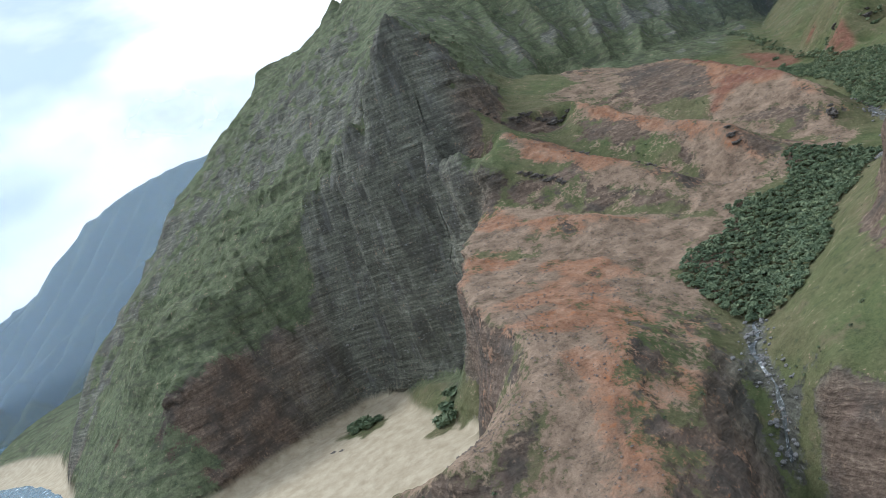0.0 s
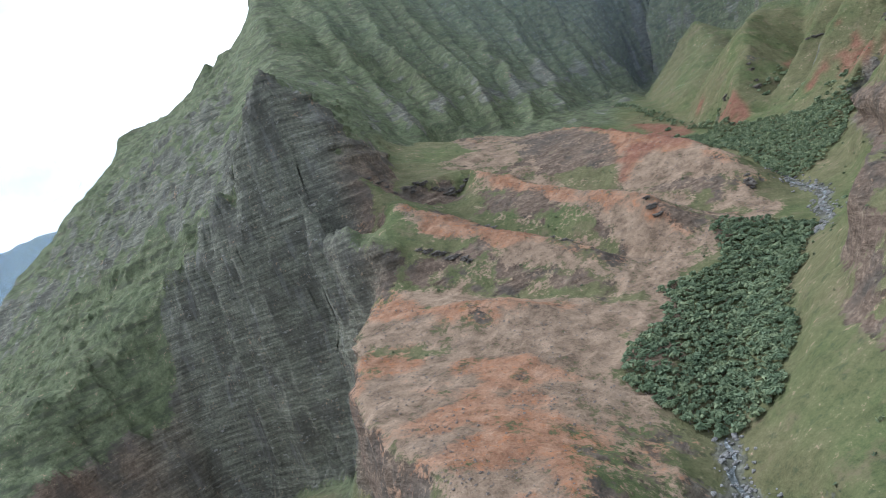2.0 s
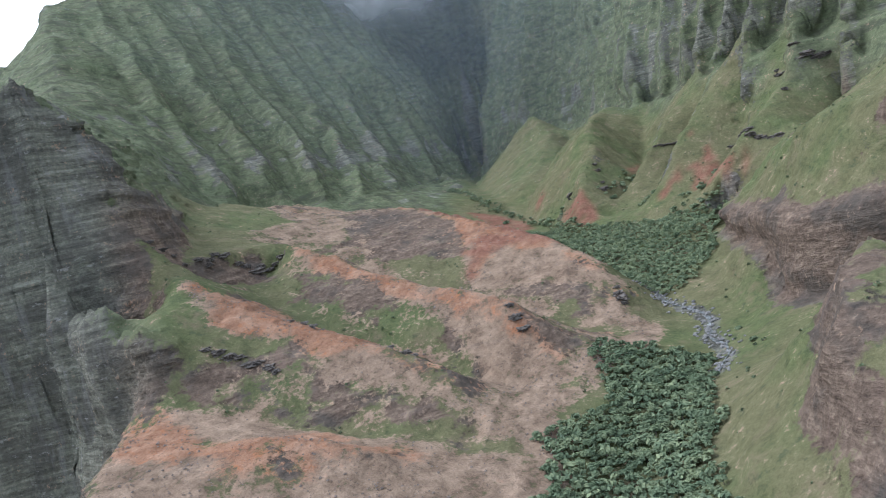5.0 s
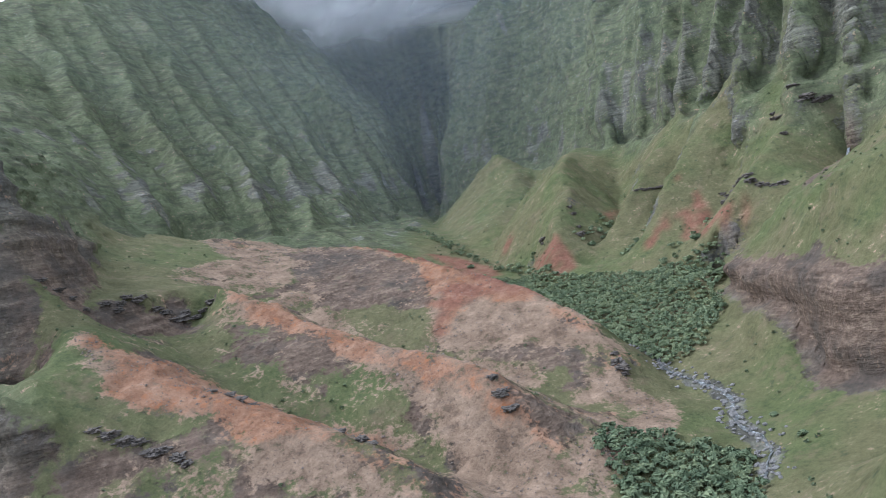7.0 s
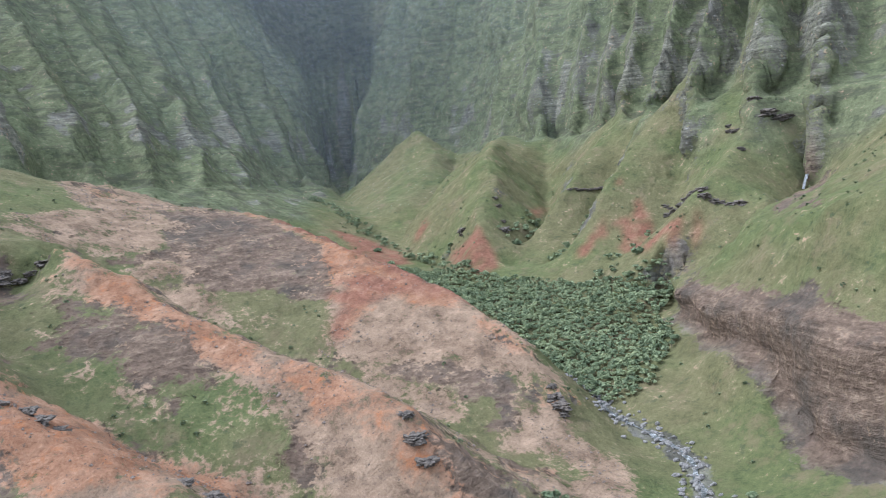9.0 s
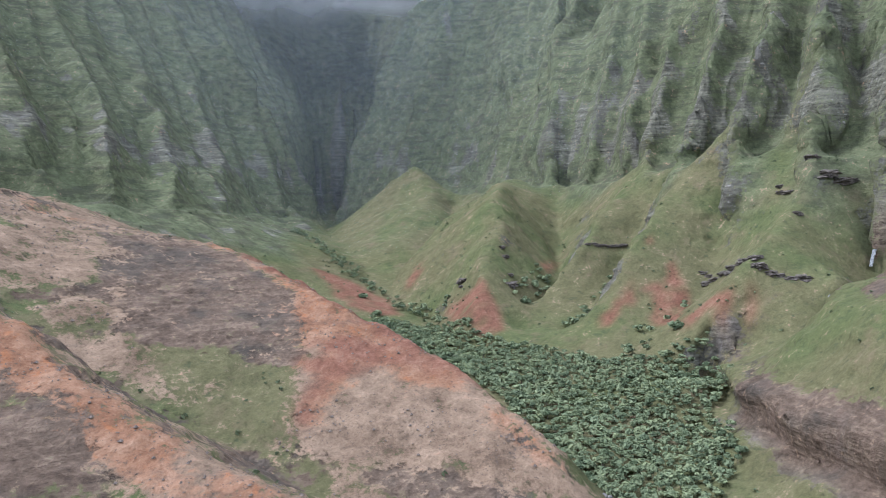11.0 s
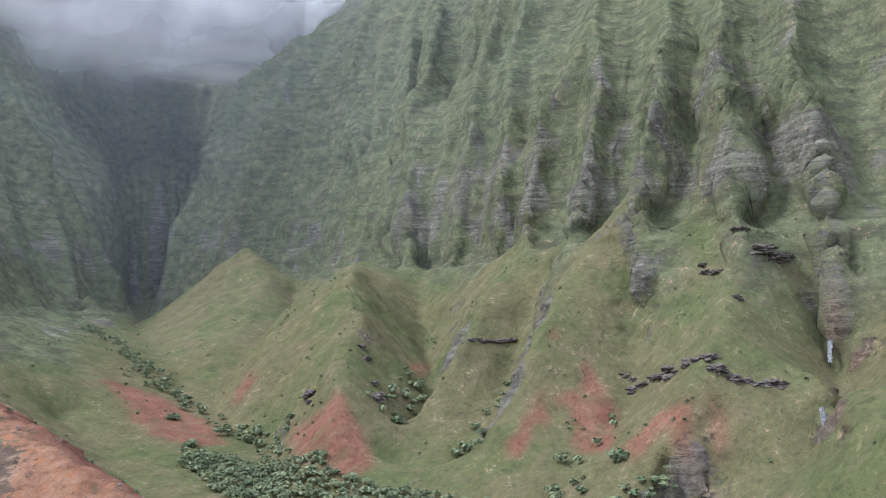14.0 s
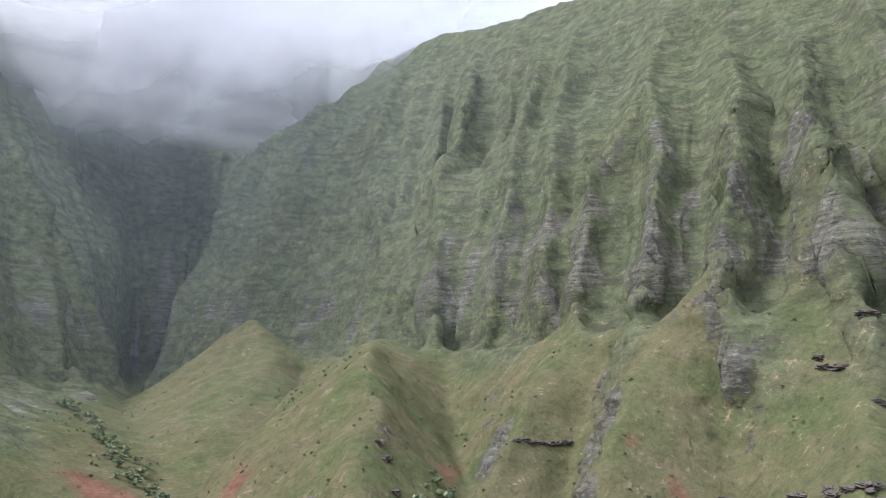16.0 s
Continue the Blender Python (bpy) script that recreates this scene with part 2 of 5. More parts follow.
def lattice(ix, iy, seed):
    h = (ix.astype(np.int64) * 374761393 + iy.astype(np.int64) * 668265263 + seed * 974634777) & 0xFFFFFFFF
    h = ((h ^ (h >> 13)) * 1274126177) & 0xFFFFFFFF
    return ((h ^ (h >> 16)) & 0xFFFF) / 32767.5 - 1.0


def noise2(x, y, seed=0):
    """Smooth noise in -1 .. 1."""
    ix, iy = np.floor(x), np.floor(y)
    fx, fy = x - ix, y - iy
    fx, fy = fx * fx * fx * (fx * (fx * 6 - 15) + 10), fy * fy * fy * (fy * (fy * 6 - 15) + 10)
    a, b = lattice(ix, iy, seed), lattice(ix + 1, iy, seed)
    c, d = lattice(ix, iy + 1, seed), lattice(ix + 1, iy + 1, seed)
    return (a + (b - a) * fx) * (1 - fy) + (c + (d - c) * fx) * fy


def fbm(x, y, octaves=4, seed=0, gain=0.5, ridged=False):
    out, amp, total = 0.0, 1.0, 0.0
    for k in range(octaves):
        n = noise2(x * 2.03**k + 17.3 * k, y * 2.03**k - 9.1 * k, seed + k)
        out, total, amp = out + amp * (1 - 2 * np.abs(n) if ridged else n), total + amp, amp * gain
    return out / total


def smooth(a, lo, hi):
    t = np.clip((a - lo) / (hi - lo), 0, 1)
    return t * t * (3 - 2 * t)


def relief(step):
    """Heights on an even grid: a skin stretched over the landform lines, from coarse to fine."""
    z = None
    for cell in (64.0, 32.0, 16.0, 8.0, step):
        nx, ny = int((X1 - X0) / cell) + 1, int((Y1 - Y0) / cell) + 1
        tot, cnt = np.zeros((nx, ny)), np.zeros((nx, ny))
        for line in LINES.values():
            p = along(line, cell / 3)
            i, j = np.rint((p[:, 0] - X0) / cell).astype(int).clip(0, nx - 1), np.rint((p[:, 1] - Y0) / cell).astype(int).clip(0, ny - 1)
            np.add.at(tot, (i, j), p[:, 2])
            np.add.at(cnt, (i, j), 1)
        held = cnt > 0
        goal = tot / np.maximum(cnt, 1)
        if z is None:
            z = np.full((nx, ny), 200.0)
        else:
            ux, uy = np.linspace(0, z.shape[0] - 1, nx), np.linspace(0, z.shape[1] - 1, ny)
            z = bilinear(z, ux[:, None] + 0 * uy, uy[None] + 0 * ux[:, None])
        for _ in range(160):
            z = np.where(held, goal, z)
            q = np.pad(z, 1, mode="edge")
            z = 0.25 * (q[:-2, 1:-1] + q[2:, 1:-1] + q[1:-1, :-2] + q[1:-1, 2:])
        z = np.where(held, goal, z)
    q = np.pad(z, 1, mode="edge")
    z = 0.5 * z + 0.125 * (q[:-2, 1:-1] + q[2:, 1:-1] + q[1:-1, :-2] + q[1:-1, 2:])
    return z


def bilinear(z, u, v):
    u, v = np.clip(u, 0, z.shape[0] - 1.001), np.clip(v, 0, z.shape[1] - 1.001)
    i, j = u.astype(int), v.astype(int)
    f, g = u - i, v - j
    return (z[i, j] * (1 - f) + z[i + 1, j] * f) * (1 - g) + (z[i, j + 1] * (1 - f) + z[i + 1, j + 1] * f) * g


STEP = 4.0
BASE = relief(STEP)
NAMES = list(FORMS)


def nearest_form():
    """For each cell of the even grid, the landform whose line lies nearest."""
    nx, ny = BASE.shape
    gx, gy = np.meshgrid(X0 + STEP * np.arange(nx), Y0 + STEP * np.arange(ny), indexing="ij")
    wx, wy = gx + 9 * fbm(gx / 40, gy / 40, 3, 5), gy + 9 * fbm(gx / 40, gy / 40, 3, 15)
    best, who = np.full(gx.shape, 1e18), np.zeros(gx.shape, int)
    for k, names in enumerate(FORMS.values()):
        for name in names.split():
            for x, y, _ in along(LINES[name], 14):
                d = (wx - x) ** 2 + (wy - y) ** 2
                who[d < best] = k
                best = np.minimum(best, d)
    return who


WHO = nearest_form()


def distance_to(names, x, y, step=5.0):
    """Plan distance of points to the named lines."""
    best = np.full(x.shape, 1e18)
    for name in names.split():
        for px, py, _ in along(LINES[name], step):
            best = np.minimum(best, (x - px) ** 2 + (y - py) ** 2)
    return np.sqrt(best)


def soft_mask(names, x, y, blur=5):
    m = np.isin(WHO, [NAMES.index(n) for n in names.split()]).astype(float)
    for _ in range(blur):
        q = np.pad(m, 1, mode="edge")
        m = 0.2 * (m + q[:-2, 1:-1] + q[2:, 1:-1] + q[1:-1, :-2] + q[1:-1, 2:])
    return bilinear(m, (x - X0) / STEP, (y - Y0) / STEP)


def graded(stops):
    """Coordinates at spacings that change from stretch to stretch."""
    out = [stops[0][0]]
    for (a, s), (b, _) in zip(stops, stops[1:]):
        n = max(1, round((b - a) / s))
        out += list(a + (b - a) * (np.arange(n) + 1) / n)
    return np.array(out)


XS = graded([(X0, 8.0), (-420, 3.0), (-220, 1.8), (-60, 1.2), (350, 1.5), (600, 2.0), (800, 4.0), (X1, 1)])
YS = graded([(Y0, 4.0), (165, 1.25), (540, 0.9), (670, 1.6), (1060, 3.6), (Y1, 1)])
GX, GY = np.meshgrid(XS, YS, indexing="ij")


def saw(s, sharp=0.6):
    """Rounded ribs with narrow clefts between them, 0 in the cleft and 1 on the rib."""
    f = np.abs((s % 1.0) * 2 - 1)
    return 1 - f ** (1 / sharp)


def terrain():
    x, y = GX, GY
    # a wandering plan breaks straight edges
    wander = 2.5 + 3 * smooth(y, 600, 900)
    wx, wy = x + wander * fbm(x / 26, y / 26, 3, 40), y + wander * fbm(x / 26, y / 26, 3, 50)
    z = bilinear(BASE, (wx - X0) / STEP, (wy - Y0) / STEP)
    # sharp ribs with clefts between them
    for names, form, keep, fall, reach, low, spread in FLUTES:
        on = soft_mask(form, x, y, 4) * keep(x, y)
        i, j = np.nonzero(on > 0.01)
        u, v = wx[i, j], wy[i, j]
        u, v = u + 9 * fbm(u / 70, v / 70, 2, 142), v + 9 * fbm(u / 70, v / 70, 2, 146)
        near, gap = rib_distance(names.split(), u, v)
        q = 0.34 * x[i, j] - y[i, j]
        fade = 1 - np.exp(-((distance_to("wall_crest horn_ridge", u, v, 12) / 60) ** 2))
        d = near + 1.2 * fbm(q / 18, z[i, j] / 30, 3, 150)
        drop = fall * reach * np.tanh(np.maximum(d, 0) / reach)
        lesser = 1 - np.abs(fbm(q / spread, z[i, j] / (5 * spread), 3, 160, 0.55)) * 2
        drop = drop + 0.08 * spread * fall * (1 - lesser) * smooth(near, 2, 12)
        drop = drop * np.clip(0.95 + 0.6 * fbm(u / 110, v / 110, 2, 148), 0.4, 1.3)
        tall = np.maximum(z[i, j] - low, 0)
        drop = 0.8 * tall * np.tanh(drop / (0.8 * tall + 1e-3))
        z[i, j] -= drop * on[i, j] * fade
        CLEFT[i, j] = np.where(on[i, j] > 0.5, np.clip(2 * near / (gap + 1e-6), 0, 1), CLEFT[i, j])
    sx, sy = np.gradient(z, XS, axis=0), np.gradient(z, YS, axis=1)
    steep = np.hypot(sx, sy)
    wall, left = soft_mask("fluted_cliff", x, y, 6), soft_mask("fluted_slope coast_massif", x, y, 6)
    sea = soft_mask("sea_cliff", x, y, 4)
    # broken ground
    rough = (0.22 + 0.78 * smooth(steep, 0.35, 1.3)) * (1 - 0.92 * smooth(steep, 1.5, 3.0)) * (1 - 0.5 * wall)
    far = np.maximum(wall, left)
    rough = rough * (1 - 0.88 * far)
    z = z + far * smooth(z, 225, 290) * 2.5 * fbm(x / 48, y / 48, 2, 83, 0.5, True)
    rough = rough * (1 - 0.58 * soft_mask("grassy_spur_a grassy_spur_b grassy_spur_c grassy_spur_d grassy_spur_e green_bench ground", x, y, 3)) * (1 - 0.4 * soft_mask("orange_bluff red_hill", x, y, 3))
    z = z + rough * (3.4 * fbm(x / 24, y / 24, 5, 80, 0.58, True) + 1.7 * fbm(x / 6, y / 6, 4, 90, 0.6))
    z = z + np.maximum(left, sea) * smooth(z, 150, 220) * 6 * fbm(x / 55, y / 55, 3, 84, 0.5, True)
    coast = soft_mask("coast_massif sea_cliff", x, y, 5) * smooth(z, 60, 130)
    coast = coast * (1 - 0.85 * np.exp(-((distance_to("sea_massif tower_foot", x, y, 10) / 30) ** 2)))
    z = z + coast * (1 - 0.85 * smooth(steep, 1.8, 3.2)) * (13 * fbm((x + 0.6 * y) / 42, (y - 0.6 * x) / 110, 4, 87, 0.55, True) + 4 * fbm(x / 20, y / 20, 2, 89, 0.6, True))
    bare = soft_mask("orange_bluff near_ridge stony_ridge red_hill rock_outcrop", x, y, 2)
    z = z + bare * (1.2 * fbm((x + y) / 30, (x - y) / 12, 4, 85, 0.55, True) + 0.35 * fbm(x / 3, y / 3, 2, 88))
    z = np.where(z < 18, bilinear(BASE, (x - X0) / STEP, (y - Y0) / STEP) + 0.4 * fbm(x / 15, y / 15, 3, 95), z)
    # lava beds: ledges that stand out of steep faces
    sx, sy = np.gradient(z, XS, axis=0), np.gradient(z, YS, axis=1)
    steep = np.hypot(sx, sy)
    nx, ny = -sx / np.maximum(steep, 1e-6), -sy / np.maximum(steep, 1e-6)
    a = x + y
    horn = soft_mask("sea_cliff", x, y, 4) * smooth(z, 120, 170)
    bed = (1 + 0.9 * horn) * fbm(z / 5.0 + 0.8 * fbm(a / 60, z / 60, 2, 100), a / 90, 3, 110, 0.6) + 0.5 * fbm(z / 1.7, a / 30, 2, 120)
    sheer = smooth(steep, 2.2, 3.6)
    bed = bed * (1 - far) + far * 0.75 * fbm(z / 13 + 0.8 * fbm(a / 60, z / 60, 2, 100), a / 120, 2, 112, 0.5)
    push = smooth(steep, 0.8, 2.0) * ((2.6 * bed + 1.8 * (1 - far) * fbm(a / 9, z / 9, 3, 130)) * (1 - 0.9 * sheer) + sheer * (6.5 * fbm((0.6 * y - 0.8 * x) / 34, z / 110, 2, 135, 0.5, True) + 3.0 * fbm((0.6 * y - 0.8 * x) / 26, z / 16, 3, 137)))
    push = push * (1 - 0.7 * soft_mask("rock_outcrop rock_buttress ground", x, y, 3))
    px, py = x + nx * push, y + ny * push
    # the lip of the outcrop overhangs
    lip = 4.6 * np.exp(-((distance_to("outcrop_rim", x, y, 2.0) / 4.0) ** 2)) * (0.8 + 0.6 * fbm(x / 9, y / 9, 3, 138))
    lip = lip - 4.5 * np.exp(-((distance_to("outcrop_foot", x, y, 2.0) / 3.2) ** 2))
    px, py = px + nx * lip, py + ny * lip
    return px, py, z, steep


def rib_plans(names):
    """Plans of the ribs, run on uphill, and of lesser ribs between neighbours, which stand lower."""
    plans = []
    for n in names:
        p = np.array([c[:2] for c in (LINES.get(n) or LINES_ASIDE[n])], float)
        top = p[0] + (p[0] - p[-1]) / np.linalg.norm(p[0] - p[-1]) * 220
        plans.append((along([(*top, 0), *[(*c, 0) for c in p]], 6)[:, :2], 0.0))
    for (p, _), (q, _) in list(zip(plans, plans[1:])):
        u = np.linspace(0, 1, 60)
        a = np.stack([np.interp(u, np.linspace(0, 1, len(p)), p[:, k]) for k in (0, 1)], 1)
        b = np.stack([np.interp(u, np.linspace(0, 1, len(q)), q[:, k]) for k in (0, 1)], 1)
        wide = float(np.linalg.norm(a - b, axis=1).mean())
        n = round(wide / 44)
        for k in range(1, n):
            f = (k + 0.18 * math.sin(7.1 * k + wide)) / n
            plans.append((a + (b - a) * f, (0.1 + 0.07 * (k % 2)) * min(wide, 60)))
    return plans


def rib_distance(names, x, y):
    """Distance to the nearest rib, and the sum of the two nearest."""
    first, second = np.full(x.shape, 1e9), np.full(x.shape, 1e9)
    for p, lower in rib_plans(names):
        d = np.full(x.shape, 1e18)
        for c in p:
            d = np.minimum(d, (x - c[0]) ** 2 + (y - c[1]) ** 2)
        d = np.sqrt(d) + lower
        second = np.minimum(second, np.maximum(first, d))
        first = np.minimum(first, d)
    return first, first + second


FLUTES = (
    ("rib_b rib_a rib_m rib_c rib_d rib_e rib_f rib_g rib_h rib_i rib_j rib_k rib_l rib_n rib_o", "fluted_cliff", lambda x, y: 1.0, 2.3, 25.0, 226, 15.0),
    ("slope_rib_z slope_rib_a slope_rib_b slope_rib_c slope_rib_d slope_rib_e slope_rib_f slope_rib_g slope_rib_h", "fluted_slope", lambda x, y: smooth(x, 60, 110), 1.0, 34.0, 208, 20.0),
)
CLEFT = np.full(GX.shape, 0.5)


PX, PY, PZ, STEEP = terrain()


def ground_z(x, y):
    """Height of the land at a place, from the finished mesh."""
    i = int(np.clip(np.searchsorted(XS, x), 1, len(XS) - 1))
    j = int(np.clip(np.searchsorted(YS, y), 1, len(YS) - 1))
    f, g = (x - XS[i - 1]) / (XS[i] - XS[i - 1]), (y - YS[j - 1]) / (YS[j] - YS[j - 1])
    a = PZ[i - 1 : i + 1, j - 1 : j + 1]
    return float((a[0, 0] * (1 - f) + a[1, 0] * f) * (1 - g) + (a[0, 1] * (1 - f) + a[1, 1] * f) * g)


# ---- cover: bare soil, gravel, grass, sand ----
RUST = ((107, 451, 15), (87, 485, 13), (72, 505, 10), (154, 507, 12), (140, 540, 9), (237, 541, 18), (247, 523, 15), (236, 563, 16), (238, 600, 11), (31, 269, 15), (57, 226, 9), (35, 193, 14), (19, 365, 17), (29, 301, 15), (45, 345, 10), (75, 400, 12), (40, 425, 8), (60, 205, 10), (28, 240, 8))
TURF = ((76, 518, 11), (94, 524, 13), (116, 499, 12), (141, 484, 10), (151, 462, 10), (188, 555, 10), (200, 532, 8), (73, 540, 13), (40, 458, 9), (55, 452, 7), (48, 408, 6), (92, 430, 6), (120, 590, 14), (95, 310, 10), (92, 290, 8), (60, 455, 7), (160, 415, 8), (148, 470, 6))
SPUR_SCARS = (
    ((453, 577), (435, 559), (403, 543), (408, 562), (422, 572), (409, 576), (385, 578), (403, 583), (421, 581), (432, 572)),
    ((408, 521), (400, 515), (394, 518), (394, 529), (398, 539), (407, 534)),
    ((413, 517), (411, 509), (403, 504), (403, 510)),
    ((390, 660), (382, 639), (373, 621), (361, 623), (361, 635), (365, 660), (387, 688), (386, 669)),
    ((368, 814), (389, 793), (388, 749), (375, 716), (358, 720), (355, 744), (362, 785)),
)
HILL_SCARS = (
    ((421, 497), (419, 491), (417, 495)),
    ((413, 762), (427, 768), (416, 748), (406, 750)),
    ((463, 682), (498, 703), (463, 676), (443, 671)),
    ((447, 595), (459, 595), (447, 591)),
    ((240, 650), (262, 640), (270, 590), (274, 550), (272, 520), (262, 500), (252, 522), (247, 560), (243, 600)),
    ((248, 545), (252, 513), (241, 531), (221, 536), (205, 522), (224, 556)),
)
SCARS = SPUR_SCARS + HILL_SCARS
PALE = (
    ((205, 518), (234, 538), (246, 510), (253, 481), (257, 466), (238, 473), (226, 495), (210, 506)),
    ((163, 470), (175, 462), (182, 455), (180, 422), (172, 404), (139, 416), (158, 440), (156, 461)),
    ((100, 441), (117, 433), (129, 412), (92, 433)),
    ((70, 382), (110, 376), (98, 329), (67, 328), (62, 364)),
)
CRAGS = (
    ((190, 310), (168, 297), (158, 285), (149, 276), (139, 268), (135, 254), (128, 236), (140, 205), (190, 225), (230, 262), (254, 282), (236, 312), (214, 318)),
    ((343, 485), (317, 451), (302, 430), (291, 412), (281, 401), (266, 387), (260, 368), (262, 345), (271, 324), (286, 301), (296, 318), (281, 346), (281, 371), (291, 389), (303, 404), (314, 423), (327, 445), (351, 477)),
    ((86, 218), (94, 207), (106, 190), (114, 165), (100, 148), (78, 160), (70, 182), (74, 202)),
    ((437, 488), (497, 501), (489, 480), (332, 410), (376, 451)),
    ((335, 420), (322, 395), (314, 372), (306, 376), (318, 402), (328, 424)),
)
MEADOWS = (
    ((346, 500), (343, 485), (317, 450), (304, 429), (293, 412), (283, 401), (267, 387), (240, 383), (250, 410), (280, 445), (310, 480)),
    ((353, 474), (331, 446), (318, 422), (307, 402), (295, 388), (285, 371), (300, 352), (318, 380), (336, 412), (362, 446)),
    ((262, 386), (257, 368), (258, 345), (268, 322), (284, 298), (262, 270), (238, 316), (214, 326), (196, 316), (180, 312), (200, 345), (235, 375)),
)
LAYERED = (
    ((191, 650), (236, 645), (239, 581), (220, 547), (199, 556), (179, 581), (174, 606)),
    ((202, 511), (226, 495), (243, 469), (228, 453), (216, 454), (222, 474), (208, 497)),
    ((76, 556), (112, 575), (118, 547), (99, 551), (74, 533)),
    ((111, 546), (140, 535), (151, 509), (148, 473), (127, 494), (118, 519)),
    ((74, 456), (94, 455), (95, 443), (72, 447)),
    ((195, 671), (224, 679), (240, 641), (237, 588), (225, 564), (212, 562), (179, 574)),
)
TURFS = (
    ((97, 515), (116, 513), (131, 483), (151, 459), (150, 452), (134, 469), (117, 490), (95, 490)),
    ((185, 571), (217, 548), (200, 520), (187, 536), (182, 555)),
    ((72, 518), (109, 552), (120, 551), (121, 532), (100, 518), (71, 500)),
    ((66, 471), (91, 456), (83, 455), (63, 458)),
    ((142, 473), (156, 461), (150, 452), (141, 463)),
    ((220, 475), (231, 466), (222, 457), (217, 469)),
    ((185, 571), (204, 564), (200, 554), (182, 559)),
)
RUSTS = (
    ((250, 600), (253, 560), (248, 516), (236, 539), (204, 518), (225, 555), (236, 585)),
    ((128, 556), (147, 536), (163, 494), (180, 452), (186, 440), (174, 428), (161, 470), (145, 518), (126, 546)),
    ((69, 489), (99, 509), (113, 490), (147, 451), (145, 448), (106, 440), (98, 448), (67, 475)),
)


STREAMS = [
    [(280, 474), (272, 459), (267, 441), (264, 422), (254, 410), (243, 402), (237, 388), (227, 376), (211, 367)],
    [(97, 274), (91, 264), (86, 255), (83, 241), (80, 230), (74, 218)],
]
CHUTES = (((195, 644), (180, 594), (174, 571)), ((152, 516), (149, 493), (148, 474)))


def within(poly, x, y):
    hit = np.zeros(x.shape, bool)
    p = list(poly)
    for (x1, y1), (x2, y2) in zip(p, p[1:] + p[:1]):
        hit ^= ((y1 > y) != (y2 > y)) & (x < (x2 - x1) * (y - y1) / (y2 - y1 + 1e-9) + x1)
    return hit


def blobs(spots, x, y, wobble):
    out = np.zeros_like(x)
    for cx, cy, r in spots:
        out = np.maximum(out, smooth(1.2 - np.hypot(x - cx, y - cy) / r + wobble, 0.0, 0.6))
    return out


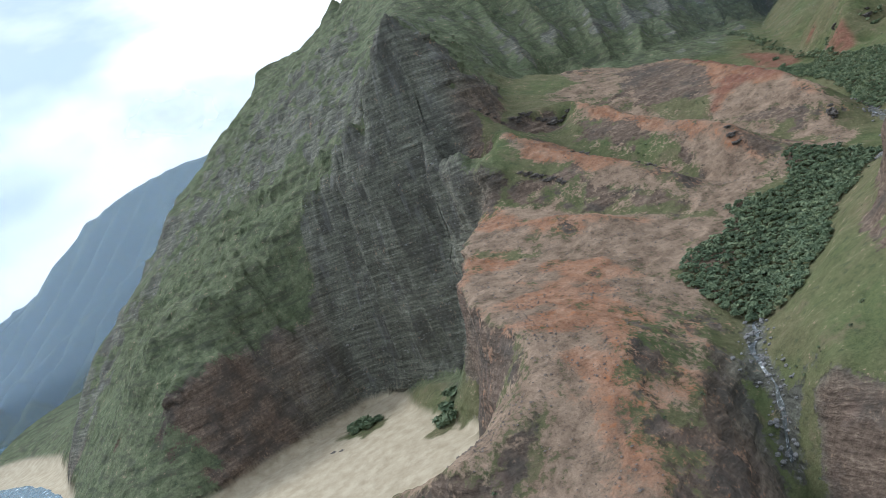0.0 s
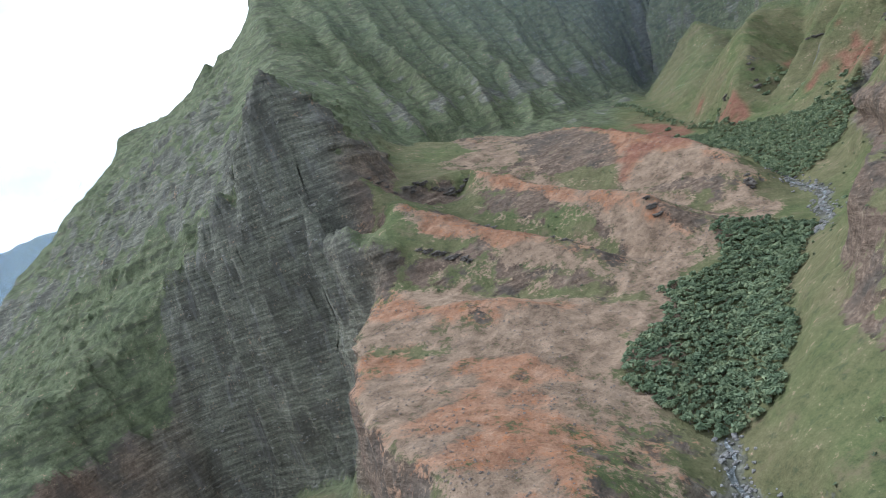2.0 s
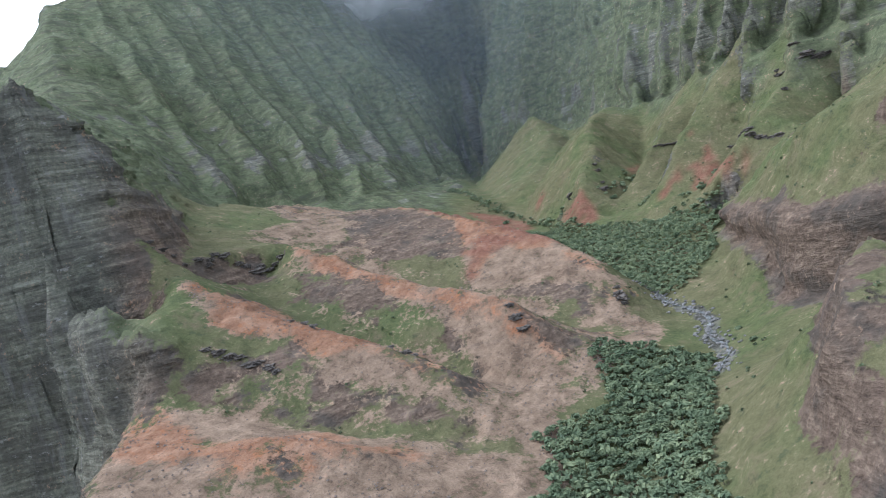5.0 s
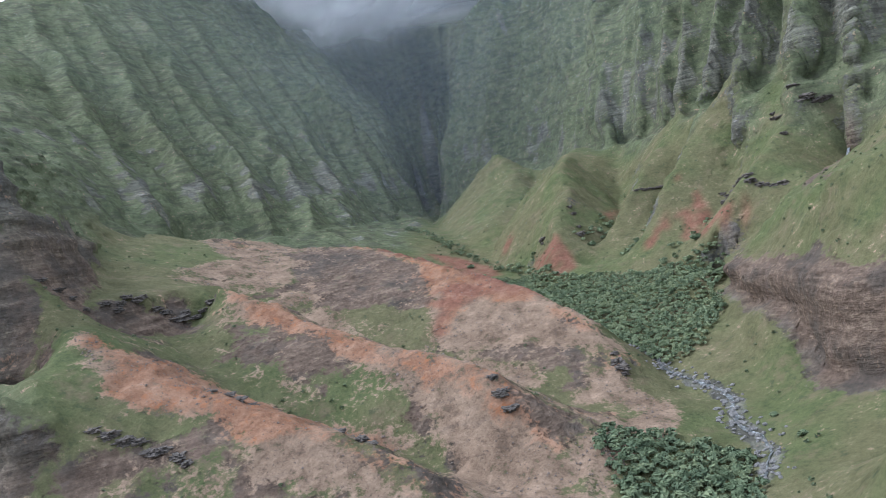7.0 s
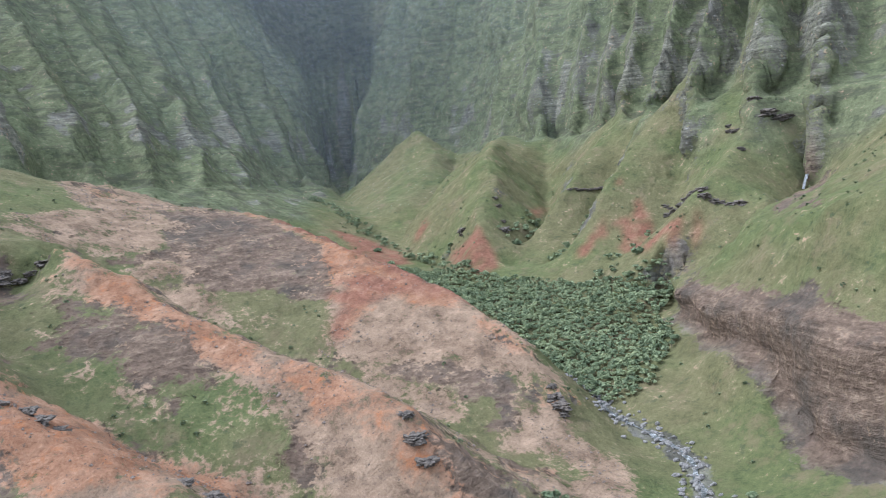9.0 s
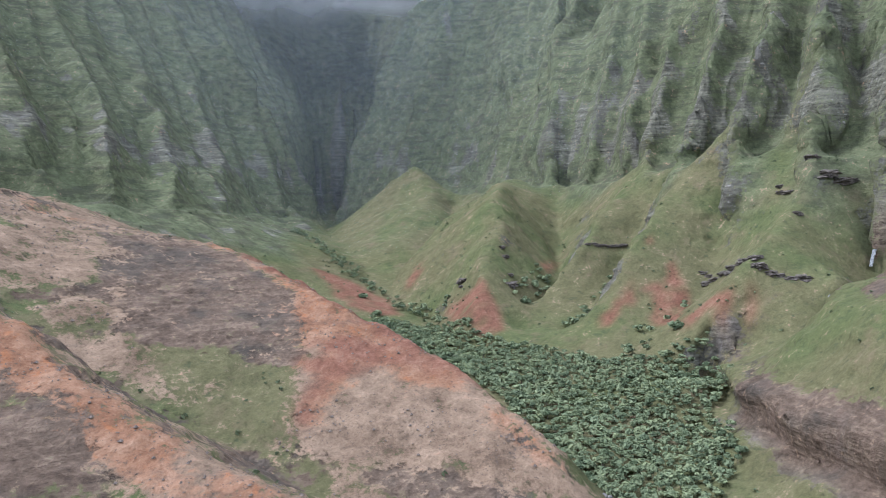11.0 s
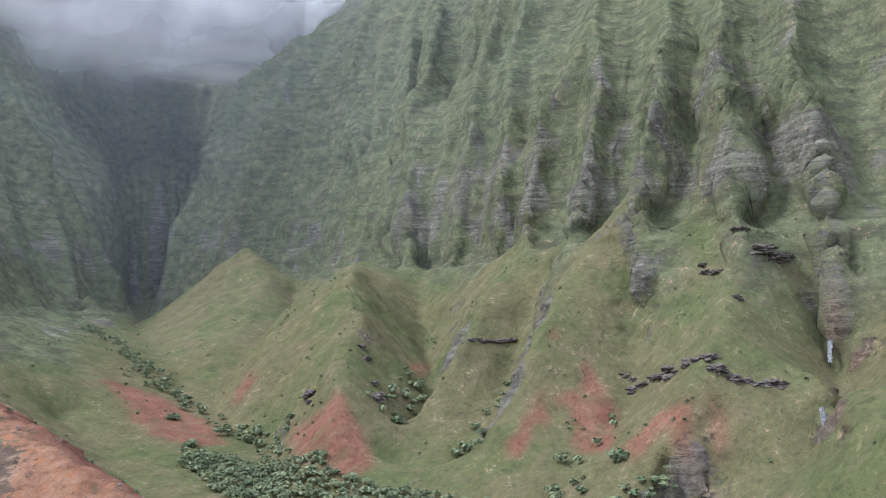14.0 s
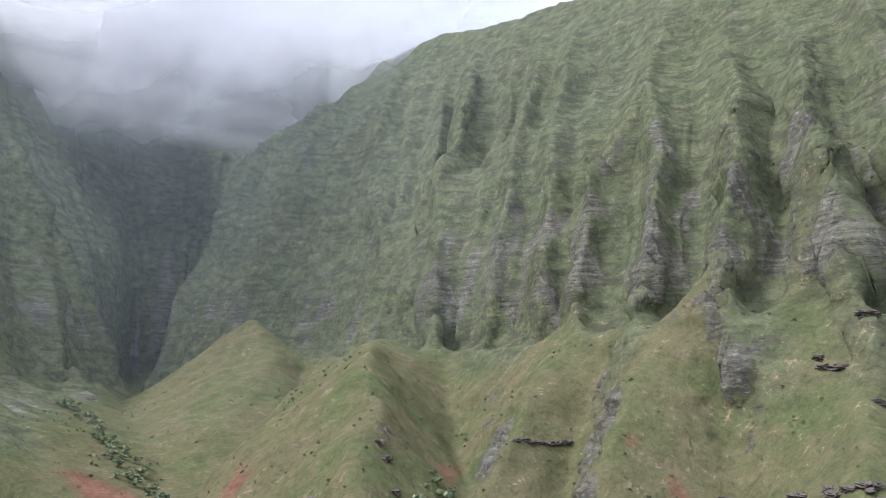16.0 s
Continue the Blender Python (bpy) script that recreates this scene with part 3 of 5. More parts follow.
def cover():
    x, y, z = PX, PY, PZ
    n1, n2, n4 = fbm(x / 30, y / 30, 4, 200), fbm(x / 9, y / 9, 4, 210), fbm(x / 3, y / 3, 3, 230)
    soft = 0.5 * n1 + 0.5 * n2
    bare = soft_mask("orange_bluff near_ridge stony_ridge red_hill", x, y, 3)
    gullies = np.exp(-((distance_to("gully_near gully_mid red_hill_foot mound_foot", x, y) / 9) ** 2))
    turf = np.maximum(blobs(TURF, x, y, 0.9 * n2 + 0.5 * n4), smooth(gullies + 0.8 * n1 + 0.5 * n2, 0.6, 1.0))
    turf = np.maximum(turf, smooth(n1 + 0.6 * n2 + 0.25 * n4, 0.3, 0.55) * soft_mask("near_ridge stony_ridge", x, y, 3))
    bare = smooth(bare + 0.35 * n1 + 0.2 * n2, 0.4, 0.7) * (1 - 0.9 * turf)
    crest = np.exp(-((distance_to("red_hill ridge_mid ridge_near mound bluff_top", x, y) / 13) ** 2))
    on_bluff = soft_mask("orange_bluff", x, y, 3)
    rust = smooth(0.5 * crest + 0.28 * on_bluff + 0.9 * soft + 0.3 * n4, 0.22, 0.8)
    rust = np.maximum(rust, blobs(RUST, x, y, 0.8 * n2 + 0.4 * n1))
    scars = np.zeros_like(x)
    for poly in SCARS:
        scars = np.maximum(scars, within(poly, x + 5 * n2 + 3 * n4, y + 5 * np.roll(n2, 40, 0) + 3 * n4))
    scars = scars * smooth(0.6 + 0.9 * n4 + 0.5 * n2, 0.1, 0.5)
    ax, ay = x + 3.5 * n2 + 1.5 * n4, y + 3.5 * np.roll(n2, 40, 0) + 1.5 * n4
    ledgy = np.max([within(p, ax, ay) for p in LAYERED], 0).astype(float)
    pale = np.max([within(p, ax, ay) for p in PALE], 0).astype(float)
    rusty = np.max([within(p, ax, ay) for p in RUSTS], 0).astype(float)
    grown = np.max([within(p, ax, ay) for p in TURFS], 0) * smooth(n2 + 0.8 * n4, -0.5, -0.1)
    high = soft_mask("fluted_cliff fluted_slope coast_massif sea_cliff", x, y, 3)
    brown = soft_mask("orange_bluff near_ridge stony_ridge red_hill green_bench rock_outcrop rock_buttress", x, y, 4)
    cape = soft_mask("sea_cliff", x, y, 4) * smooth(-x + 40 * n1, 110, 190)
    walls = soft_mask("fluted_cliff fluted_slope coast_massif", x, y, 4)
    ridges = soft_mask("orange_bluff near_ridge stony_ridge red_hill", x, y, 4)
    limit = 1.3 + 0.8 * walls + 1.2 * walls * smooth(y, 950, 1150) - 1.55 * soft_mask("coast_massif", x, y, 4) * (1 - smooth(y, 1200, 1400)) - 0.75 * ridges
    limit = limit + 1.8 * soft_mask("sea_cliff", x, y, 4) * smooth(25 * n1 - x, 25, 70) * smooth(z + 15 * n2, 70, 120)
    limit = limit + 1.1 * soft_mask("sea_cliff", x, y, 4) * smooth(z + 20 * n2, 165, 215)
    grass = 1 - smooth(STEEP + 0.9 * n2 + 0.5 * n1 + 0.5 * n4, limit, limit + 0.8)
    bare = bare * (1 - 0.85 * smooth(STEEP + 0.6 * n2 + 0.3 * n1, 0.5, 0.85)) * (1 - 0.9 * ledgy * smooth(n4 + 0.7 * n2, -1.1, -0.5))
    bare = np.maximum(bare, np.maximum(pale, rusty) * smooth(n4 + n2, -0.9, -0.5)) * (1 - grown)
    rust = np.maximum(rust * (1 - 0.75 * pale), rusty * smooth(n4 + n2, -0.7, 0.1))
    grass = np.maximum(grass, grown)
    ledgy = ledgy * (1 - grown)
    grass = grass * (1 - 0.75 * ledgy * (1 - turf))
    band = fbm(z / 7.0 + fbm((x + y) / 50, z / 40, 2, 240), (x - y) / 45, 3, 250, 0.6)
    climb = smooth(z, 250, 390)
    green = 0.42 + 0.62 * climb + 0.75 * n2 + 0.5 * n1 + 0.55 * band + 0.4 * (CLEFT - 0.5) + 0.4 * (1 - smooth(z, 230, 262))
    great = soft_mask("fluted_cliff fluted_slope", x, y, 4)
    grass = grass * (1 - great) + great * smooth(green, 0.15, 0.75)
    rocky = soft_mask("rock_outcrop rock_buttress", x, y, 2)
    crag = np.max([within(p, ax, ay) for p in CRAGS], 0).astype(float)
    near = soft_mask("rock_outcrop rock_buttress ground", x, y, 2)
    grass = grass * (1 - rocky * smooth(0.6 * n1 + 0.6 * n2 + 0.5 * STEEP, 0.8, 1.1))
    grass = grass * (1 - near * crag * smooth(0.9 * n4 + n2 + 0.6 * (STEEP - 0.6), -0.45, 0.0))
    lip = np.exp(-((distance_to("outcrop_rim outcrop_foot", x, y, 3.0) / 8) ** 2)) * soft_mask("rock_outcrop ground", x, y, 2) * smooth(STEEP + 0.4 * n2, 0.5, 0.9)
    tx, ty = x + 1.3 * n4, y + 1.3 * np.roll(n4, 30, 0)
    meadow = np.max([within(p, tx, ty) for p in MEADOWS], 0) * smooth(n2 + 0.6 * n4, -0.75, -0.35)
    face = within(CRAGS[1], tx, ty).astype(float)
    grass = np.maximum(grass, meadow) * (1 - 0.95 * face)
    brown = np.maximum(brown, crag)
    grass = grass * (1 - 0.75 * lip * (1 - meadow))
    bed, chute = np.zeros_like(x), np.zeros_like(x)
    for k, lines in enumerate((STREAMS, CHUTES)):
        for plan in lines:
            for px, py, _ in along([(*c, 0) for c in plan], 1.5):
                near_by = np.exp(-(((ax - px) ** 2 + (ay - py) ** 2) / (3.4, 1.5)[k] ** 2))
                if k:
                    chute = np.maximum(chute, near_by)
                else:
                    bed = np.maximum(bed, near_by)
    bed = smooth(bed + 0.5 * n4, 0.3, 0.6)
    grass, bare, brown = grass * (1 - bed), np.maximum(bare, smooth(chute, 0.3, 0.6)), brown * (1 - bed)
    dune = blobs(((-112, 588, 17), (-102, 576, 12), (-34, 515, 20), (-28, 536, 18), (-45, 506, 12), (-24, 498, 12)), x, y, 0.9 * n2)
    sand = smooth(17 - z, 0, 5) * (1 - dune)
    sand = np.where(x > 10, 0, sand)
    return bare, rust, scars, sand, np.clip(np.maximum(grass, dune * (z < 60)), 0, 1), high, np.clip(np.maximum(brown, cape), 0, 1)


def softened(a, times):
    for _ in range(times):
        q = np.pad(a, 1, mode="edge")
        a = 0.2 * (a + q[:-2, 1:-1] + q[2:, 1:-1] + q[1:-1, :-2] + q[1:-1, 2:])
    return a


COVER = {k: softened(np.asarray(a, float), 0 if k == "sand" else 9 if k in ("bare", "rust") else 4) for k, a in zip(("bare", "rust", "scar", "sand", "grass", "high", "brown"), cover())}

# ---- materials ----
def nodes_of(name):
    m = bpy.data.materials.new(name)
    m.use_nodes = True
    t = m.node_tree
    return m, t, t.nodes["Principled BSDF"]


def attr(t, name):
    n = t.nodes.new("ShaderNodeAttribute")
    n.attribute_name = name
    return n.outputs["Fac"]


def noise_node(t, vec, scale, detail=4.0, rough=0.55, stretch=None):
    if stretch:
        mp = t.nodes.new("ShaderNodeMapping")
        mp.inputs["Scale"].default_value = stretch
        t.links.new(vec, mp.inputs["Vector"])
        vec = mp.outputs[0]
    n = t.nodes.new("ShaderNodeTexNoise")
    n.inputs["Scale"].default_value, n.inputs["Detail"].default_value, n.inputs["Roughness"].default_value = scale, detail, rough
    t.links.new(vec, n.inputs["Vector"])
    return n.outputs["Fac"]


def ramp(t, fac, stops):
    n = t.nodes.new("ShaderNodeValToRGB")
    e = n.color_ramp.elements
    while len(e) < len(stops):
        e.new(0.5)
    for el, (pos, col) in zip(e, stops):
        el.position, el.color = pos, (*col, 1)
    t.links.new(fac, n.inputs[0])
    return n.outputs[0]


def mix(t, fac, a, b, mode="MIX"):
    n = t.nodes.new("ShaderNodeMix")
    n.data_type, n.blend_type = "RGBA", mode
    for sock, v in ((n.inputs[0], fac), (n.inputs[6], a), (n.inputs[7], b)):
        if isinstance(v, (int, float)):
            sock.default_value = v
        elif isinstance(v, tuple):
            sock.default_value = (*v, 1)
        else:
            t.links.new(v, sock)
    return n.outputs[2]


def math_node(t, op, a, b=0.0, c=0.0, clamp=False):
    n = t.nodes.new("ShaderNodeMath")
    n.operation, n.use_clamp = op, clamp
    for sock, v in zip(n.inputs, (a, b, c)):
        if isinstance(v, (int, float)):
            sock.default_value = v
        else:
            t.links.new(v, sock)
    return n.outputs[0]


def bump(t, height, strength, dist, bsdf):
    n = t.nodes.new("ShaderNodeBump")
    n.inputs["Strength"].default_value, n.inputs["Distance"].default_value = strength, dist
    t.links.new(height, n.inputs["Height"])
    t.links.new(n.outputs[0], bsdf.inputs["Normal"])


def land_material():
    m, t, b = nodes_of("land")
    pos = t.nodes.new("ShaderNodeNewGeometry").outputs["Position"]
    big, mid = noise_node(t, pos, 0.022, 4), noise_node(t, pos, 0.11, 6, 0.6)
    fine, grit = noise_node(t, pos, 0.5, 6, 0.68), noise_node(t, pos, 1.6, 5, 0.7)
    # lava beds, thin and thick, broken along their run
    beds = noise_node(t, pos, 1.0, 6, 0.66, (0.09, 0.09, 0.5))
    lumps = noise_node(t, pos, 1.0, 5, 0.62, (0.22, 0.22, 0.34))
    runs = noise_node(t, pos, 1.0, 4, 0.6, (0.13, 0.13, 0.018))
    both = math_node(t, "ADD", math_node(t, "MULTIPLY", beds, 0.36), math_node(t, "ADD", math_node(t, "MULTIPLY", lumps, 0.36), math_node(t, "MULTIPLY", fine, 0.28)))
    strata = noise_node(t, pos, 1.0, 6, 0.64, (0.035, 0.035, 0.5))
    cliff = math_node(t, "ADD", math_node(t, "MULTIPLY", strata, 0.6), math_node(t, "MULTIPLY", fine, 0.4))
    dark = ramp(t, cliff, [(0.37, (0.0653, 0.0638, 0.0511)), (0.46, (0.115, 0.114, 0.0879)), (0.54, (0.167, 0.164, 0.126)), (0.63, (0.255, 0.254, 0.2))])
    umber = ramp(t, math_node(t, "ADD", math_node(t, "MULTIPLY", both, 0.5), math_node(t, "MULTIPLY", cliff, 0.5)), [(0.38, (0.062, 0.045, 0.034)), (0.46, (0.118, 0.086, 0.064)), (0.53, (0.172, 0.126, 0.093)), (0.61, (0.275, 0.208, 0.156))])
    rock = mix(t, attr(t, "brown"), dark, umber)
    rock = mix(t, ramp(t, noise_node(t, pos, 0.045, 5, 0.62), [(0.4, (0.6, 0.6, 0.6)), (0.52, (0, 0, 0))]), rock, (0.07, 0.066, 0.058))
    rock = mix(t, ramp(t, runs, [(0.56, (0, 0, 0)), (0.68, (0.4, 0.4, 0.4))]), rock, mix(t, attr(t, "brown"), (0.22, 0.21, 0.2), (0.2, 0.14, 0.11)))
    flecks = noise_node(t, pos, 1.0, 5, 0.7, (0.16, 0.16, 0.4))
    rock = mix(t, ramp(t, flecks, [(0.6, (0, 0, 0)), (0.68, (0.6, 0.6, 0.6))]), rock, mix(t, attr(t, "brown"), (0.34, 0.325, 0.3), (0.15, 0.115, 0.093)))
    tuft = math_node(t, "ADD", math_node(t, "MULTIPLY", mid, 0.35), math_node(t, "ADD", math_node(t, "MULTIPLY", fine, 0.35), math_node(t, "MULTIPLY", grit, 0.3)))
    grass = ramp(t, tuft, [(0.36, (0.0481, 0.0589, 0.0257)), (0.47, (0.0836, 0.0998, 0.0419)), (0.55, (0.105, 0.119, 0.051)), (0.66, (0.15, 0.152, 0.0751))])
    olive = ramp(t, tuft, [(0.36, (0.0682, 0.0687, 0.0335)), (0.5, (0.118, 0.113, 0.0562)), (0.64, (0.171, 0.152, 0.0869))])
    grass = mix(t, ramp(t, big, [(0.38, (0, 0, 0)), (0.56, (1, 1, 1))]), grass, olive)
    earth = noise_node(t, pos, 0.07, 6, 0.72)
    grass = mix(t, ramp(t, earth, [(0.54, (0, 0, 0)), (0.68, (0.65, 0.65, 0.65))]), grass, (0.17, 0.13, 0.085))
    clump = noise_node(t, pos, 0.24, 5, 0.65)
    grass = mix(t, ramp(t, clump, [(0.33, (0.55, 0.55, 0.55)), (0.42, (0, 0, 0))]), grass, (0.05, 0.062, 0.034))
    cover = math_node(t, "ADD", math_node(t, "MULTIPLY", mid, 0.3), math_node(t, "ADD", math_node(t, "MULTIPLY", lumps, 0.35), math_node(t, "MULTIPLY", fine, 0.35)))
    scrub = ramp(t, cover, [(0.38, (0.045, 0.054, 0.034)), (0.46, (0.082, 0.097, 0.057)), (0.54, (0.12, 0.138, 0.079)), (0.62, (0.172, 0.188, 0.112))])
    lush = ramp(t, tuft, [(0.36, (0.072, 0.088, 0.0483)), (0.5, (0.117, 0.139, 0.0756)), (0.64, (0.171, 0.18, 0.116))])
    scrub = mix(t, ramp(t, mid, [(0.42, (0, 0, 0)), (0.6, (0.65, 0.65, 0.65))]), scrub, lush)
    courses = noise_node(t, pos, 1.0, 5, 0.62, (0.04, 0.04, 0.2))
    scrub = mix(t, ramp(t, courses, [(0.4, (0.75, 0.75, 0.75)), (0.49, (0, 0, 0))]), scrub, (0.06, 0.064, 0.048))
    stones = math_node(t, "ADD", math_node(t, "MULTIPLY", mid, 0.5), math_node(t, "ADD", math_node(t, "MULTIPLY", fine, 0.25), math_node(t, "MULTIPLY", grit, 0.25)))
    gravel = ramp(t, stones, [(0.38, (0.106, 0.0731, 0.0504)), (0.45, (0.167, 0.117, 0.0806)), (0.52, (0.23, 0.164, 0.114)), (0.61, (0.31, 0.228, 0.161))])
    rust = ramp(t, stones, [(0.36, (0.125, 0.062, 0.036)), (0.45, (0.2, 0.104, 0.062)), (0.53, (0.262, 0.148, 0.092)), (0.63, (0.335, 0.215, 0.145))])
    rust = mix(t, ramp(t, clump, [(0.55, (0, 0, 0)), (0.66, (0.75, 0.75, 0.75))]), rust, (0.3, 0.128, 0.06))
    pebbles = noise_node(t, pos, 0.95, 3, 0.6)
    speck = ramp(t, pebbles, [(0.63, (0, 0, 0)), (0.68, (0.75, 0.75, 0.75))])
    scar = ramp(t, tuft, [(0.38, (0.11, 0.0508, 0.0343)), (0.5, (0.175, 0.0836, 0.0562)), (0.62, (0.248, 0.135, 0.0936))])
    sand = ramp(t, mid, [(0.35, (0.35, 0.29, 0.2)), (0.65, (0.46, 0.39, 0.28))])
    veg = mix(t, attr(t, "high"), grass, mix(t, 0.2, scrub, grass))
    spots = math_node(t, "ADD", attr(t, "grass"), math_node(t, "MULTIPLY", math_node(t, "SUBTRACT", math_node(t, "ADD", math_node(t, "MULTIPLY", fine, 0.6), math_node(t, "MULTIPLY", lumps, 0.4)), 0.5), 2.5))
    green = ramp(t, spots, [(0.38, (0, 0, 0)), (0.62, (1, 1, 1))])
    col = mix(t, green, rock, veg)
    rusty = ramp(t, math_node(t, "ADD", attr(t, "rust"), math_node(t, "ADD", math_node(t, "MULTIPLY", math_node(t, "SUBTRACT", fine, 0.5), 1.5), math_node(t, "MULTIPLY", math_node(t, "SUBTRACT", mid, 0.5), 1.6))), [(0.3, (0, 0, 0)), (0.7, (1, 1, 1))])
    ground = mix(t, speck, mix(t, rusty, gravel, rust), (0.1, 0.078, 0.064))
    ground = mix(t, ramp(t, cliff, [(0.38, (0.35, 0.35, 0.35)), (0.46, (0, 0, 0))]), ground, (0.11, 0.085, 0.068))
    ragged = math_node(t, "ADD", attr(t, "bare"), math_node(t, "ADD", math_node(t, "MULTIPLY", math_node(t, "SUBTRACT", fine, 0.5), 2.6), math_node(t, "MULTIPLY", math_node(t, "SUBTRACT", mid, 0.5), 1.6)))
    bare = ramp(t, ragged, [(0.34, (0, 0, 0)), (0.66, (1, 1, 1))])
    col = mix(t, bare, col, ground)
    col = mix(t, attr(t, "scar"), col, scar)
    col = mix(t, attr(t, "sand"), col, sand)
    t.links.new(col, b.inputs["Base Color"])
    b.inputs["Roughness"].default_value = 0.95
    b.inputs["Specular IOR Level"].default_value = 0.1
    craggy = math_node(t, "ADD", math_node(t, "MULTIPLY", fine, 1.5), math_node(t, "ADD", math_node(t, "MULTIPLY", beds, 2.0), math_node(t, "MULTIPLY", lumps, 2.0)))
    gentle = math_node(t, "ADD", math_node(t, "MULTIPLY", fine, 0.75), math_node(t, "ADD", math_node(t, "MULTIPLY", grit, 0.25), math_node(t, "MULTIPLY", mid, 1.4)))
    scrubby = math_node(t, "MAXIMUM", math_node(t, "SUBTRACT", 1.0, green), math_node(t, "MULTIPLY", attr(t, "high"), 0.4))
    hard = math_node(t, "MULTIPLY", scrubby, math_node(t, "SUBTRACT", 1.0, math_node(t, "MULTIPLY", bare, 0.8)), clamp=True)
    lift = math_node(t, "ADD", math_node(t, "MULTIPLY", hard, math_node(t, "SUBTRACT", craggy, 2.75)), math_node(t, "MULTIPLY", math_node(t, "SUBTRACT", 1.0, hard), math_node(t, "SUBTRACT", gentle, 1.2)))
    bump(t, lift, 0.9, 1.2, b)
    return m


LAND = land_material()


def sea_material():
    m, t, b = nodes_of("sea")
    pos = t.nodes.new("ShaderNodeNewGeometry").outputs["Position"]
    n = noise_node(t, pos, 0.12, 6, 0.6)
    t.links.new(ramp(t, n, [(0.45, (0.03, 0.07, 0.09)), (0.62, (0.1, 0.17, 0.19)), (0.7, (0.7, 0.73, 0.75))]), b.inputs["Base Color"])
    b.inputs["Roughness"].default_value = 0.25
    bump(t, n, 0.6, 1.0, b)
    return m


SEA = sea_material()
LABELS = dict(
    ground=("green valley floor with a stony stream bed", "ground"),
    orange_bluff=("bare orange and pink gravel bluff above a beach", "hill"),
    near_ridge=("eroded rust-coloured ridge with patches of grass", "hill"),
    stony_ridge=("grey-brown layered stony ridge with a rusty crest", "hill"),
    red_hill=("rounded red earth hill with pale gravel slopes", "hill"),
    green_bench=("green grassy bench below a dark rock horn", "hill"),
    sea_cliff=("tall dark layered lava cliff above a sandy beach", "cliff"),
    coast_massif=("steep green coastal mountain ridge with jagged skyline", "mountain"),
    fluted_slope=("steep green mountainside cut by dark parallel clefts", "mountain"),
    fluted_cliff=("high fluted green cliff wall with grey rock ribs", "cliff"),
    grassy_spur_a=("green grassy spur with a red earth foot", "hill"),
    grassy_spur_b=("smooth grassy spur below the fluted cliff", "hill"),
    grassy_spur_c=("grassy spur with bare red earth scars", "hill"),
    grassy_spur_d=("grassy spur crossed by a dark rock ledge", "hill"),
    grassy_spur_e=("grassy spur beside the dark gorge mouth", "hill"),
    rock_outcrop=("brown layered rock outcrop with overhanging dark rim", "rock"),
    rock_buttress=("dark brown rock buttress above a grass slope", "rock"),
    beach=("pale sand beach below dark cliffs", "beach"),
)


def build_land():
    """Cut the terrain into its landforms, each a mesh of its own."""
    nx, ny = GX.shape
    ci = np.rint((GX - X0) / STEP).astype(int).clip(0, WHO.shape[0] - 1)
    cj = np.rint((GY - Y0) / STEP).astype(int).clip(0, WHO.shape[1] - 1)
    face_form = WHO[ci, cj][:-1, :-1].ravel()
    idx = np.arange(nx * ny).reshape(nx, ny)
    quads = np.stack([idx[:-1, :-1], idx[1:, :-1], idx[1:, 1:], idx[:-1, 1:]], -1).reshape(-1, 4)
    pts = np.stack([PX, PY, PZ], -1).reshape(-1, 3)
    for k, name in enumerate(NAMES):
        q = quads[face_form == k]
        if not len(q):
            continue
        used, inv = np.unique(q.ravel(), return_inverse=True)
        me = bpy.data.meshes.new(name)
        me.vertices.add(len(used))
        me.vertices.foreach_set("co", pts[used].astype(np.float32).ravel())
        me.loops.add(q.size)
        me.loops.foreach_set("vertex_index", inv.astype(np.int32).ravel())
        me.polygons.add(len(q))
        me.polygons.foreach_set("loop_start", np.arange(0, q.size, 4, dtype=np.int32))
        me.update(calc_edges=True)
        me.polygons.foreach_set("use_smooth", np.ones(len(q), dtype=bool))
        for key, val in COVER.items():
            me.attributes.new(key, "FLOAT", "POINT").data.foreach_set("value", val.ravel()[used].astype(np.float32))
        me.materials.append(LAND)
        plain = name.rsplit("_", 1)[0] if name.startswith("grassy_spur") else name
        ob = new(plain, me)
        label, cat = LABELS[name]
        tagged(ob, label, cat, "spurs below the cliff" if plain == "grassy_spur" else "", "structure")


build_land()


def sheet(name, material, size, z, label, cat):
    bm = bmesh.new()
    bmesh.ops.create_grid(bm, x_segments=2, y_segments=2, size=size)
    me = bpy.data.meshes.new(name)
    bm.to_mesh(me)
    bm.free()
    me.materials.append(material)
    ob = new(name, me)
    ob.location = (0, 900, z)
    return tagged(ob, label, cat, kind="structure")


sheet("water", SEA, 4800, -0.3, "grey-blue sea with white surf along the shore", "sea")


# ---- helpers for things ----
def land_z(x, y):
    """Heights of the land at many places."""
    i = np.clip(np.searchsorted(XS, x), 1, len(XS) - 1)
    j = np.clip(np.searchsorted(YS, y), 1, len(YS) - 1)
    f = np.clip((x - XS[i - 1]) / (XS[i] - XS[i - 1]), 0, 1)
    g = np.clip((y - YS[j - 1]) / (YS[j] - YS[j - 1]), 0, 1)
    return (PZ[i - 1, j - 1] * (1 - f) + PZ[i, j - 1] * f) * (1 - g) + (PZ[i - 1, j] * (1 - f) + PZ[i, j] * f) * g


def mesh_from(name, verts, faces, material, smooth_shade=False):
    me = bpy.data.meshes.new(name)
    me.from_pydata([tuple(v) for v in verts], [], [tuple(f) for f in faces])
    me.materials.append(material)
    if smooth_shade:
        me.polygons.foreach_set("use_smooth", np.ones(len(me.polygons), dtype=bool))
    me.update()
    return me


def part(name, me, parent, label=""):
    ob = new(name, me)
    ob.parent = parent
    return tagged(ob, label)


